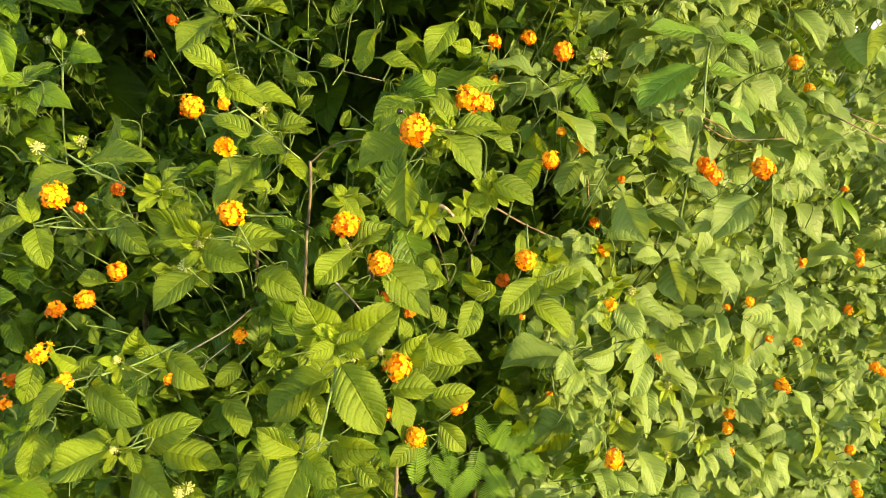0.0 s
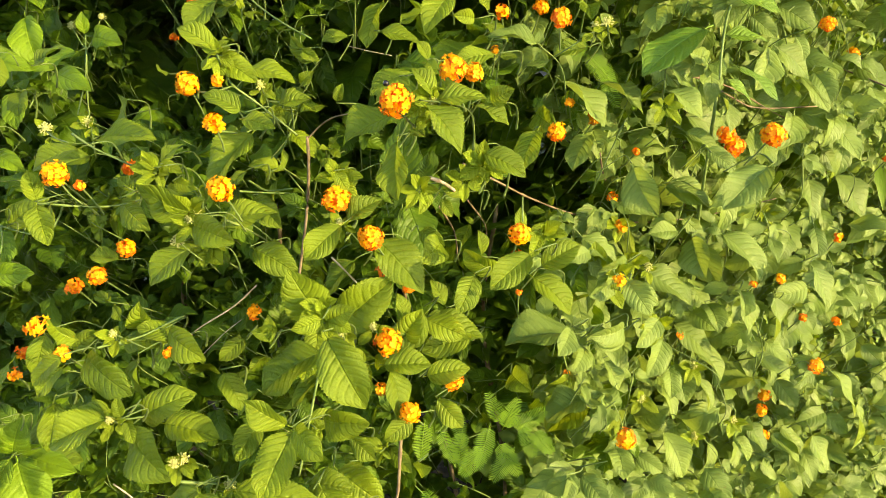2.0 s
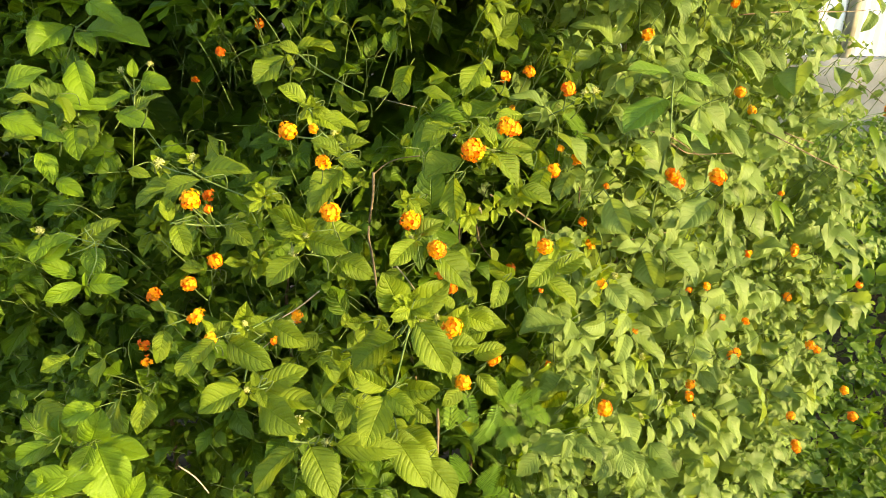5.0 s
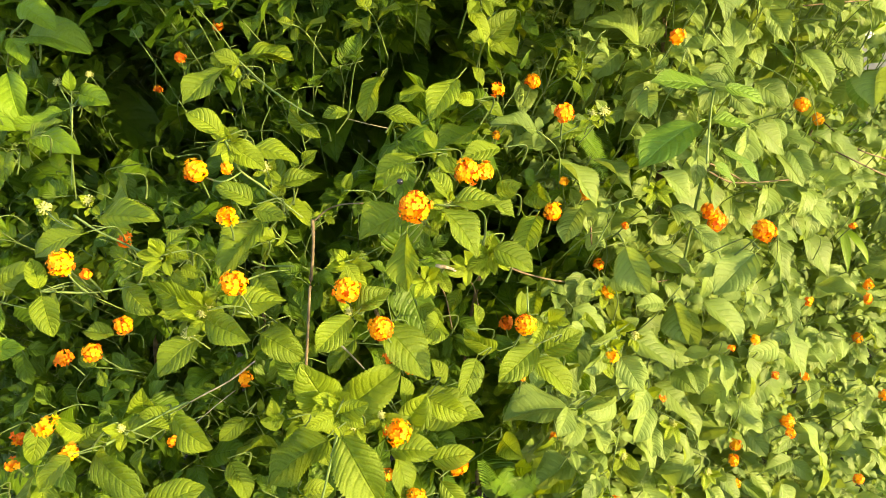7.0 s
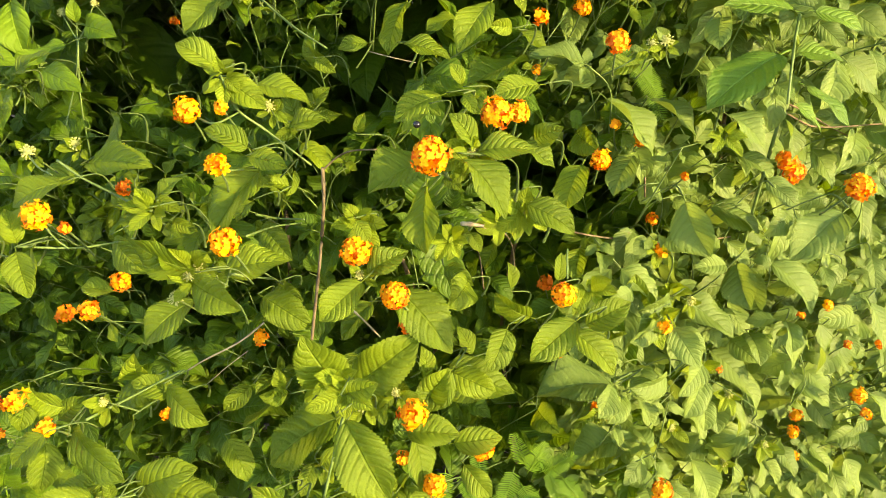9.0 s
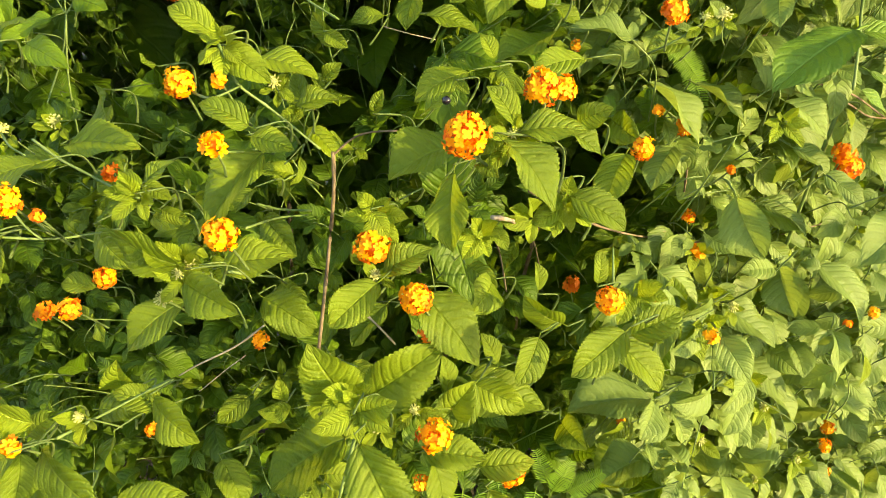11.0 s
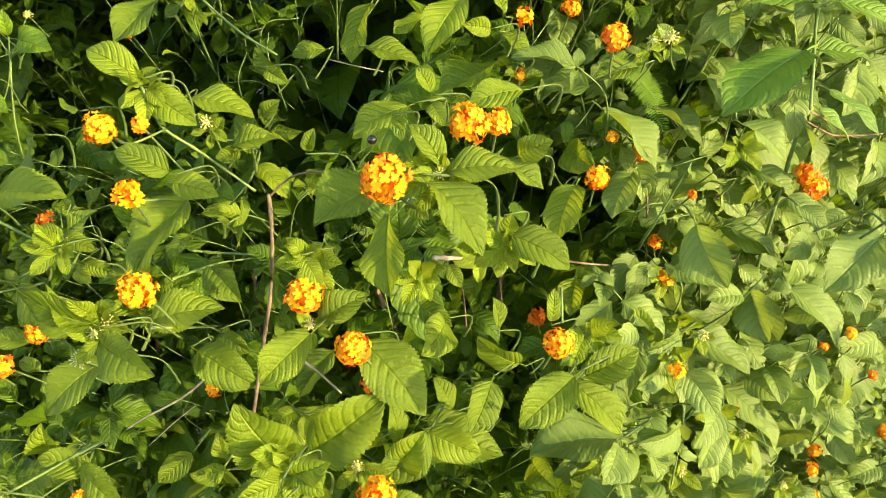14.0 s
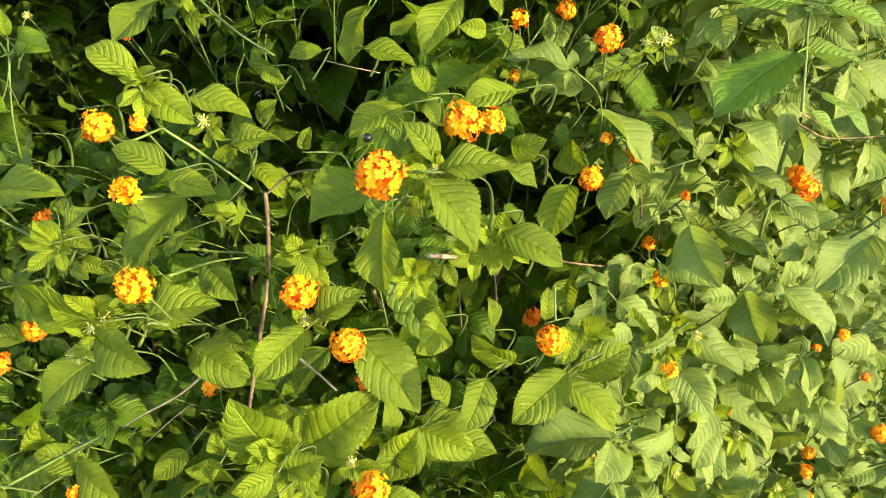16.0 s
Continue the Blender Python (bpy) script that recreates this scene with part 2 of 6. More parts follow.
def frond_shape(pairs, seed):
    """A feathery leaf: a thin rib with narrow leaflets in pairs, one unit long."""
    rng = random.Random(seed)
    verts, faces, uvs = [], [], []
    bend = rng.uniform(0.04, 0.14)
    lift_at = lambda v: bend * 4 * v * (1 - v)
    rows = [(0.0, 0.05)]
    for k in range(pairs):
        v = 0.12 + 0.86 * k / (pairs - 1)
        rows.append((v - 0.008, v + 0.008))
    for v0, v1 in rows:      # the rib, a narrow roof-shaped strip
        for v in (v0, v1):
            for x, z in ((-0.007, -0.004), (0.0, 0.003), (0.007, -0.004)):
                verts.append((x, v, lift_at(v) + z))
                uvs.append((0.5 + x, v))
    for r in range(2 * len(rows) - 1):
        for c in (0, 1):
            a = 3 * r + c
            faces.append((a, a + 1, a + 4, a + 3))
    for k in range(pairs):
        v = 0.12 + 0.86 * k / (pairs - 1)
        long_ = 0.19 * (1 - abs(v - 0.45) ** 2 * 2.2) * rng.uniform(0.9, 1.1)
        for s in (1, -1):
            low = 3 * (2 * k + 2) + (2 if s > 0 else 0)
            last = (low, low + 3)
            lift = rng.uniform(-0.02, 0.05)
            for a, w in ((0.35, 0.013), (0.75, 0.012), (1.0, 0.003)):
                o = len(verts)
                for e in (-1, 1):
                    verts.append((s * a * long_, v + a * 0.05 + e * w, lift_at(v) + a * lift))
                    uvs.append((0.5 + 0.5 * e, a))
                faces.append((last[0], o, o + 1, last[1]) if s > 0 else (last[0], last[1], o + 1, o))
                last = (o, o + 1)
    return verts, faces, uvs


LEAVES["feather"] = [(raw_mesh("frond", *frond_shape(21 + i, i), FEATHER), 0.36) for i in range(4)]
LEAVES["blade"] = [(raw_mesh("blade", *leaf_shape(14, 2, 0.16, radians(24), 0.06 + 0.05 * i, 0.0, 0.3, i, 0.0, 0.0, 0.0, 1.0), BLADE), 0.16) for i in range(3)]
PART_NAME = {"feather": "frond", "blade": "blade"}


def turned(base, axis, normal, length, width, ratio):
    """The pose of a unit leaf."""
    y = Vector(axis).normalized()
    z = Vector(normal)
    z = (z - y * z.dot(y)).normalized()
    x = y.cross(z)
    m = Matrix((x, y, z)).transposed().to_4x4()
    return Matrix.Translation(base) @ m @ Matrix.Diagonal((width / ratio, length, (length + width / ratio) / 2, 1))


PLACED = []      # middle and half size of each hand-placed leaf and flower
PICK = random.Random(5)


class Plant:
    def __init__(self, key, ob):
        self.key, self.ob, self.leaves = key, ob, 0


def leaf(plant, base, tip, normal, width):
    base, tip = Vector(base), Vector(tip)
    data, ratio = PICK.choice(LEAVES[plant.key])
    length = (tip - base).length
    ob = part(PART_NAME.get(plant.key, "leaf"), data, plant.ob, turned(base, tip - base, normal, length, width, ratio))
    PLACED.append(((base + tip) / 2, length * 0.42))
    plant.leaves += 1
    if plant.key in ("main", "left", "right", "weed"):
        into = Vector((PICK.uniform(-.6, .6), PICK.uniform(0.6, 1.0), PICK.uniform(-1.1, -0.3)))
        part("twig", TWIG_MESH, plant.ob, turned(base - (tip - base).normalized() * length * 0.1, into, (0, 0, 1), PICK.uniform(0.025, 0.055), 1.0, 1.0)
             @ Matrix.Diagonal((0.035, 1, 0.035, 1)))
    return ob


def tube(points, radius, sides=7, taper=0.75, knots=True, seed=0):
    """A stem along a smooth line through points: verts and faces."""
    rng = random.Random(seed)
    pts = [Vector(p) for p in points]
    line = []
    ext = [pts[0] * 2 - pts[1]] + pts + [pts[-1] * 2 - pts[-2]]
    steps = 6
    for i in range(1, len(ext) - 2):
        a, b, c, d = ext[i - 1:i + 3]
        for s in range(steps):
            t = s / steps
            line.append(0.5 * ((2 * b) + (c - a) * t + (2 * a - 5 * b + 4 * c - d) * t * t + (3 * b - a - 3 * c + d) * t ** 3))
    line.append(pts[-1])
    verts, faces = [], []
    up = Vector((0.13, 0.2, 0.97))
    for i, p in enumerate(line):
        d = (line[min(i + 1, len(line) - 1)] - line[max(i - 1, 0)]).normalized()
        s = d.cross(up).normalized()
        w = s.cross(d)
        t = i / (len(line) - 1)
        r = radius * (1 - (1 - taper) * t) * (1 + (0.28 if knots and i % 7 == 3 else 0) + rng.uniform(-0.06, 0.06))
        for k in range(sides):
            q = 6.283 * k / sides
            verts.append(p + s * (r * math.cos(q)) + w * (r * math.sin(q)))
        if i:
            for k in range(sides):
                a, b = (i - 1) * sides + k, (i - 1) * sides + (k + 1) % sides
                faces.append((a, b, b + sides, a + sides))
    n = len(verts)
    faces.append(tuple(range(sides))[::-1])
    faces.append(tuple(range(n - sides, n)))
    return verts, faces


def stem(plant, material, radius, *points):
    verts, faces = tube(points, radius, seed=int(abs(points[0][0]) * 1000))
    return part("stem", raw_mesh("stem", [tuple(v) for v in verts], faces, [(0, 0)] * len(verts), material), plant.ob,
                label={"pale_twig": "dry pale twig", "brown_bark": "brown woody stem"}.get(material.name, "green stem"))


tv, tf = tube([(0, 0, 0), (0.3, 0.35, 0.5), (0.2, 0.7, 0.3), (0, 1, 0)], 0.02, 5, 1.3)
TWIG_MESH = raw_mesh("twig", [tuple(v) for v in tv], tf, [(0, 0)] * len(tv), GREEN)


# a floret: a short tube that opens into five notched lobes
def floret_shape(open_=1.0, lobes=5, seed=0):
    rng = random.Random(seed)
    verts, faces = [], []
    verts.append((0, 0, 0.0))
    n = lobes * 5
    for i in range(n):
        q = 6.283 * i / n
        r = (0.50, 0.88, 1.0, 1.0, 0.88)[i % 5] * rng.uniform(0.94, 1.05)
        verts.append((0.45 * r * math.cos(q), 0.45 * r * math.sin(q), -0.04 + 0.10 * open_ + 0.13 * r * open_ * rng.uniform(0.6, 1.3)))
    for i in range(n):
        faces.append((0, 1 + i, 1 + (i + 1) % n))
    base = len(verts)
    for z, r in ((0.03, 0.10), (-0.75, 0.06)):
        for i in range(5):
            q = 6.283 * i / 5
            verts.append((r * math.cos(q), r * math.sin(q), z))
    for i in range(5):
        a, b = base + i, base + (i + 1) % 5
        faces.append((a, a + 5, b + 5, b))
    return verts, faces


def joined(shapes):
    """Shapes (verts, faces, uvs or None) with their poses as one."""
    verts, faces, uvs = [], [], []
    for (v, f, uv), m in shapes:
        o = len(verts)
        verts += [tuple(m @ Vector(p)) for p in v]
        faces += [tuple(i + o for i in face) for face in f]
        uvs += uv or [(0.5, 0.5)] * len(v)
    return verts, faces, uvs


FLORETS = [floret_shape(0.7, 5, 1), floret_shape(1.2, 5, 2), floret_shape(0.4, 4, 3)]
YELLOW_FLORET = [raw_mesh("floret", v, f, [(0, 0)] * len(v), YELLOW) for v, f in FLORETS]
ORANGE_FLORET = [raw_mesh("floret", v, f, [(0, 0)] * len(v), ORANGE) for v, f in FLORETS]


def ball(radius, squash, rings=6, sides=9):
    verts, faces = [], []
    for r in range(rings + 1):
        a = math.pi * r / rings
        for s in range(sides):
            q = 6.283 * s / sides
            verts.append((radius * math.sin(a) * math.cos(q), radius * math.sin(a) * math.sin(q), radius * squash * math.cos(a)))
    for r in range(rings):
        for s in range(sides):
            a, b = r * sides + s, r * sides + (s + 1) % sides
            faces.append((a, b, b + sides, a + sides))
    return verts, faces


def head_poses(count, spread, rng, out=(0.64, 0.88)):
    """Poses of the florets on a unit dome, the axis to +z, with how far out each one sits."""
    poses = []
    for i in range(count):
        t = (i + 0.5) / count
        polar = radians(spread) * math.sqrt(t) + rng.uniform(-0.05, 0.05)
        q = i * 2.39996 + rng.uniform(-0.15, 0.15)
        d = Vector((math.sin(polar) * math.cos(q), math.sin(polar) * math.sin(q), math.cos(polar)))
        r = rng.uniform(*out)
        m = Matrix.Translation(d * r) @ (d + Vector((rng.uniform(-.2, .2), rng.uniform(-.2, .2), 0.1))).to_track_quat("Z", "Y").to_matrix().to_4x4()
        poses.append((m @ Matrix.Rotation(rng.uniform(0, 6.28), 4, "Z"), t))
    return poses


FLOWER_RNG = random.Random(11)


def flower(plant, place, radius, yellow):
    """A round lantana head on its stalk: yellow florets within, orange ones outside. Small far heads are one mesh."""
    rng = FLOWER_RNG
    place = Vector(place)
    face = (Vector((0.15, -0.75, 0.45)) + Vector((rng.uniform(-.45, .45), rng.uniform(-.2, .2), rng.uniform(-.35, .35)))).normalized()
    m = Matrix.Translation(place) @ face.to_track_quat("Z", "Y").to_matrix().to_4x4() @ Matrix.Rotation(rng.uniform(0, 6.28), 4, "Z")
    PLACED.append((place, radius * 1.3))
    near = radius > 0.0085
    core_v, core_f = ball(0.52 if near else 0.44, 0.85)
    foot = place + Vector((rng.uniform(-.012, .012), 0.022, -0.022 - rng.uniform(0, 0.012)))
    stalk_v, stalk_f = tube([foot, (foot + place) / 2 + Vector((0, 0.004, -0.004)), place], 0.0008, 5, 1.0, False)
    inv = (m @ Matrix.Scale(radius, 4)).inverted()
    whole = joined([((core_v, core_f, None), Matrix.Translation((0, 0, -0.05))), ((stalk_v, stalk_f, None), inv)])
    data = raw_mesh("flower_head", *whole, GREEN, ORANGE)
    for p in data.polygons[:len(core_f)]:
        p.material_index = 1
    head = part("flower_head", data, plant.ob, m @ Matrix.Scale(radius, 4),
                "orange lantana flower head" if yellow < 0.35 else "yellow and orange lantana flower head")
    if near:
        poses = [p for p in head_poses(58, 118, rng, (0.62, 0.95)) if rng.random() > 0.08]
    else:
        poses = [p for p in head_poses(20, rng.uniform(85, 120), rng, (0.45, 0.95)) if rng.random() > 0.15]
    if near:
        for pose_, t in poses:
            inner = t + rng.uniform(-0.22, 0.22) < yellow
            data = rng.choice(YELLOW_FLORET if inner else ORANGE_FLORET)
            part("floret", data, head, pose_ @ Matrix.Scale(0.56 * rng.uniform(0.85, 1.15), 4))
    else:
        for material, want in ((YELLOW, True), (ORANGE, False)):
            chosen = [(pose_, t) for pose_, t in poses if (t + rng.uniform(-0.2, 0.2) < yellow) == want]
            if chosen:
                shape = joined([((*rng.choice(FLORETS), None), p @ Matrix.Scale(rng.uniform(0.75, 1.15), 4)) for p, t in chosen])
                part("bloom", raw_mesh("bloom", *shape, material), head)


def bud(plant, place, radius):
    """A head in bud, or one that has shed its flowers: narrow cream points round a green core."""
    rng = FLOWER_RNG
    place = Vector(place)
    face = (Vector((0.1, -0.6, 0.6)) + Vector((rng.uniform(-.4, .4), rng.uniform(-.2, .2), rng.uniform(-.3, .3)))).normalized()
    m = Matrix.Translation(place) @ face.to_track_quat("Z", "Y").to_matrix().to_4x4()
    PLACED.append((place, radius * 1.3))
    points = []
    for pose_, t in head_poses(30, 112, rng, (0.40, 0.52)):
        long_, wide = rng.uniform(0.45, 0.75) * (0.75 + 0.35 * t), rng.uniform(0.10, 0.16)
        v = [(wide * w * math.cos(1.2566 * i), wide * w * math.sin(1.2566 * i), long_ * h) for h, w in ((0.0, 0.45), (0.55, 0.6), (0.85, 1.0)) for i in range(5)]
        f = [(5 * r + i, 5 * r + (i + 1) % 5, 5 * r + 5 + (i + 1) % 5, 5 * r + 5 + i) for r in range(2) for i in range(5)]
        v.append((0, 0, long_))
        f += [(10 + i, 10 + (i + 1) % 5, 15) for i in range(5)]
        points.append(((v, f, None), pose_))
    spiky = raw_mesh("bud_head", *joined(points), CREAM)
    head = part("bud_head", spiky, plant.ob, m @ Matrix.Scale(radius, 4), "cream bud head")
    core_v, core_f = ball(0.52, 0.9)
    foot = place + Vector((rng.uniform(-.01, .01), 0.02, -0.024))
    stalk_v, stalk_f = tube([foot, (foot + place) / 2 + Vector((0, 0.004, -0.004)), place], 0.0006, 5, 1.0, False)
    whole = joined([((core_v, core_f, None), Matrix.Identity(4)), ((stalk_v, stalk_f, None), (m @ Matrix.Scale(radius, 4)).inverted())])
    data = raw_mesh("stalk", *whole, GREEN, CREAM)
    for p in data.polygons[:len(core_f)]:
        p.material_index = 1
    part("stalk", data, head)


# ---- ground, wall and fence ----
def plane_grid(size, cells, fn):
    verts, faces = [], []
    for j in range(cells + 1):
        for i in range(cells + 1):
            # finer towards the middle
            a, b = 2 * i / cells - 1, 2 * j / cells - 1
            x, y = size * a * abs(a) ** 2.2, size * b * abs(b) ** 2.2
            verts.append((x, y, fn(x, y)))
    for j in range(cells):
        for i in range(cells):
            a = j * (cells + 1) + i
            faces.append((a, a + 1, a + cells + 2, a + cells + 1))
    return verts, faces


def ground_height(x, y):
    return 0.05 * noise.noise(Vector((x * 1.3, y * 1.3, 0))) + 0.02 * noise.noise(Vector((x * 7, y * 7, 3))) if abs(x) < 40 and abs(y) < 40 else 0.0


gv, gf = plane_grid(600.0, 120, ground_height)
tagged(new("ground", raw_mesh("ground", gv, gf, [(v[0], v[1]) for v in gv], SOIL)), "bare dark soil under the shrubs", "ground", kind="structure")


def box(bm, x0, x1, y0, y1, z0, z1, bevel=0.0):
    made = bmesh.ops.create_cube(bm, size=1.0)["verts"]
    for v in made:
        v.co = Vector(((x0 + x1) / 2 + v.co.x * (x1 - x0), (y0 + y1) / 2 + v.co.y * (y1 - y0), (z0 + z1) / 2 + v.co.z * (z1 - z0)))
    if bevel:
        edges = list({e for v in made for e in v.link_edges})
        bmesh.ops.bevel(bm, geom=edges, offset=bevel, segments=2, affect="EDGES")


WALL_Y = 4.0
bm = bmesh.new()
box(bm, 0.5, 12.0, WALL_Y, WALL_Y + 0.22, -0.1, 1.02, 0.02)
wall = tagged(new("wall_back", mesh_of("wall_back", bm, CONCRETE)), "low weathered concrete wall below a white fence", "wall", kind="structure")

fence = thing("fence", "white corrugated metal sheet fence on a concrete wall", "fence", kind="structure")


def sheet_panel(width, height, pitch=0.066, depth=0.010):
    verts, faces, uvs = [], [], []
    n = int(width / pitch * 8)
    for side, dy in ((0, 0.0), (1, 0.0012)):
        for i in range(n + 1):
            x = width * i / n
            y = depth * math.sin(6.283 * x / pitch) + dy
            verts += [(x, y, 0.0), (x, y, height)]
            uvs += [(x, 0), (x, height)]
        o = side * 2 * (n + 1)
        for i in range(n):
            a = o + 2 * i
            faces.append((a, a + 2, a + 3, a + 1) if not side else (a + 1, a + 3, a + 2, a))
    return verts, faces, uvs


panel = raw_mesh("panel", *sheet_panel(0.60, 1.55), SHEET)
bm = bmesh.new()
box(bm, -0.03, 0.03, -0.03, 0.03, 0.0, 1.65, 0.006)
post = mesh_of("post", bm, POST)
bm = bmesh.new()
box(bm, 0.0, 0.60, -0.02, 0.02, 0.0, 0.05, 0.005)
rail = mesh_of("rail", bm, POST)
for i in range(18):
    x = 0.67 + 0.66 * i
    part("post", post, fence, pose(x, WALL_Y + 0.1, 1.02))
    part("panel", panel, fence, pose(x + 0.03, WALL_Y + 0.11, 1.032))
    part("rail", rail, fence, pose(x + 0.03, WALL_Y + 0.15, 1.5))

# ---- the plants ----
main = Plant("main", thing("lantana_shrub", "flowering lantana shrub with orange heads and serrated green leaves", "shrub", "lantana shrubs"))
left = Plant("left", thing("lantana_shrub", "spreading lantana shrub with cream buds and orange heads", "shrub", "lantana shrubs"))
right = Plant("right", thing("lantana_shrub", "dense lantana shrub on the sunlit slope, its green paled for sun sheen", "shrub", "lantana shrubs"))
weed = Plant("weed", thing("broadleaf_weed", "tall weed with broad yellow-green leaves in the shade", "weed"))
tall = Plant("tall", thing("tall_weed", "upright green stem with long drooping serrated leaves", "weed"))

feather = Plant("feather", thing("feathery_seedling", "bright green seedling with feathery divided leaves below the lantana", "seedling"))
blade = Plant("blade", thing("grass_tuft", "few bright green grass blades growing through the hedge", "grass"))

# feathery fronds
leaf(feather, (0.159, 0.803, 1.179), (0.180, 0.778, 1.136), (0.024, -0.861, 0.507), 0.020)
leaf(feather, (0.123, 0.901, 1.212), (0.144, 0.905, 1.226), (-0.032, -0.938, 0.345), 0.015)
leaf(feather, (0.037, 0.723, 1.175), (0.053, 0.715, 1.161), (-0.012, -0.874, 0.486), 0.012)
leaf(feather, (0.092, 0.761, 1.152), (0.094, 0.750, 1.132), (0.058, -0.856, 0.513), 0.012)
leaf(feather, (0.043, 0.710, 1.095), (0.060, 0.701, 1.080), (-0.014, -0.874, 0.486), 0.010)
leaf(feather, (0.045, 0.588, 0.851), (0.033, 0.567, 0.812), (0.031, -0.881, 0.472), 0.019)
leaf(feather, (0.016, 0.594, 0.838), (0.012, 0.575, 0.804), (0.011, -0.879, 0.476), 0.018)
leaf(feather, (0.007, 0.612, 0.857), (0.016, 0.591, 0.819), (-0.027, -0.880, 0.474), 0.016)
leaf(feather, (-0.017, 0.547, 0.884), (-0.020, 0.529, 0.852), (0.010, -0.879, 0.476), 0.018)
leaf(feather, (0.057, 0.585, 0.846), (0.073, 0.593, 0.878), (-0.054, -0.963, 0.264), 0.017)
leaf(feather, (0.069, 0.594, 0.839), (0.101, 0.598, 0.862), (-0.098, -0.950, 0.298), 0.020)
leaf(feather, (0.052, 0.598, 0.821), (0.076, 0.581, 0.792), (-0.074, -0.887, 0.455), 0.020)
leaf(feather, (0.039, 0.571, 0.836), (0.016, 0.556, 0.811), (0.074, -0.889, 0.451), 0.019)
leaf(feather, (0.077, 0.587, 0.851), (0.089, 0.572, 0.824), (-0.046, -0.882, 0.469), 0.017)
leaf(feather, (0.057, 0.596, 0.845), (0.042, 0.604, 0.877), (0.047, -0.963, 0.264), 0.017)
leaf(feather, (0.071, 0.596, 0.816), (0.047, 0.578, 0.786), (0.068, -0.888, 0.455), 0.019)
leaf(feather, (0.088, 0.577, 0.853), (0.107, 0.566, 0.834), (-0.086, -0.891, 0.446), 0.017)
leaf(feather, (-0.007, 0.585, 0.845), (0.011, 0.569, 0.815), (-0.061, -0.885, 0.462), 0.016)
leaf(feather, (0.146, 0.795, 1.190), (0.174, 0.779, 1.161), (-0.080, -0.892, 0.445), 0.022)
leaf(feather, (0.129, 0.792, 1.184), (0.145, 0.796, 1.202), (-0.080, -0.959, 0.272), 0.014)
leaf(feather, (0.005, 0.511, 0.785), (-0.016, 0.522, 0.820), (-0.093, -0.963, 0.255), 0.021)
leaf(feather, (0.015, 0.507, 0.779), (0.038, 0.511, 0.813), (-0.218, -0.942, 0.254), 0.022)
leaf(feather, (0.017, 0.496, 0.780), (0.049, 0.490, 0.791), (-0.264, -0.912, 0.313), 0.020)
# grass blades
leaf(blade, (0.578, 0.963, 1.013), (0.605, 0.937, 0.969), (-0.059, -0.885, 0.462), 0.011)
leaf(blade, (0.649, 1.074, 1.026), (0.633, 1.051, 0.983), (0.035, -0.885, 0.463), 0.008)
leaf(blade, (0.077, 0.756, 1.258), (0.087, 0.761, 1.278), (-0.055, -0.965, 0.256), 0.005)
leaf(blade, (0.886, 1.202, 1.105), (0.893, 1.175, 1.057), (-0.168, -0.875, 0.454), 0.017)
leaf(blade, (0.539, 0.907, 1.033), (0.543, 0.879, 0.980), (-0.161, -0.876, 0.455), 0.012)
# the middle lantana
leaf(main, (-0.164, 0.491, 1.105), (-0.118, 0.492, 1.114), (0.038, -0.460, 0.887), 0.026)
leaf(main, (-0.142, 0.508, 1.182), (-0.116, 0.504, 1.176), (0.279, -0.674, 0.685), 0.016)
leaf(main, (-0.021, 0.488, 1.189), (-0.057, 0.472, 1.173), (-0.800, -0.550, 0.250), 0.034)
leaf(main, (-0.144, 0.502, 1.079), (-0.106, 0.492, 1.061), (0.250, -0.813, 0.526), 0.025)
leaf(main, (-0.065, 0.473, 1.111), (-0.090, 0.456, 1.090), (-0.049, -0.804, 0.593), 0.023)
leaf(main, (-0.076, 0.483, 1.021), (-0.029, 0.485, 1.063), (-0.159, -0.962, 0.221), 0.035)
leaf(main, (-0.079, 0.448, 1.049), (-0.097, 0.437, 1.092), (0.192, -0.976, -0.099), 0.034)
leaf(main, (-0.044, 0.505, 1.086), (-0.007, 0.484, 1.050), (0.520, -0.700, 0.489), 0.034)
leaf(main, (-0.064, 0.486, 1.109), (-0.036, 0.492, 1.125), (-0.195, -0.689, 0.698), 0.019)
leaf(main, (-0.071, 0.494, 1.145), (-0.061, 0.487, 1.132), (0.421, -0.812, 0.403), 0.011)
leaf(main, (-0.076, 0.510, 1.139), (-0.083, 0.504, 1.153), (-0.800, -0.550, 0.250), 0.014)
leaf(main, (-0.026, 0.512, 1.164), (-0.024, 0.488, 1.125), (-0.617, -0.685, 0.387), 0.029)
leaf(main, (0.001, 0.453, 1.203), (0.026, 0.437, 1.174), (0.670, -0.575, 0.469), 0.024)
leaf(main, (0.009, 0.464, 1.204), (0.042, 0.463, 1.205), (0.171, -0.430, 0.887), 0.020)
leaf(main, (0.032, 0.536, 1.186), (0.058, 0.528, 1.172), (0.566, -0.426, 0.706), 0.018)
leaf(main, (0.007, 0.466, 1.206), (-0.008, 0.470, 1.224), (0.642, -0.700, 0.314), 0.014)
leaf(main, (-0.024, 0.599, 1.202), (-0.058, 0.583, 1.185), (-0.059, -0.598, 0.799), 0.024)
leaf(main, (0.040, 0.498, 1.158), (0.070, 0.489, 1.143), (0.341, -0.732, 0.590), 0.021)
leaf(main, (0.039, 0.515, 1.150), (0.040, 0.509, 1.165), (0.029, -0.930, -0.366), 0.009)
leaf(main, (0.036, 0.521, 1.158), (0.026, 0.502, 1.147), (0.442, -0.732, 0.519), 0.014)
leaf(main, (0.083, 0.588, 1.154), (0.071, 0.565, 1.125), (-0.522, -0.545, 0.656), 0.029)
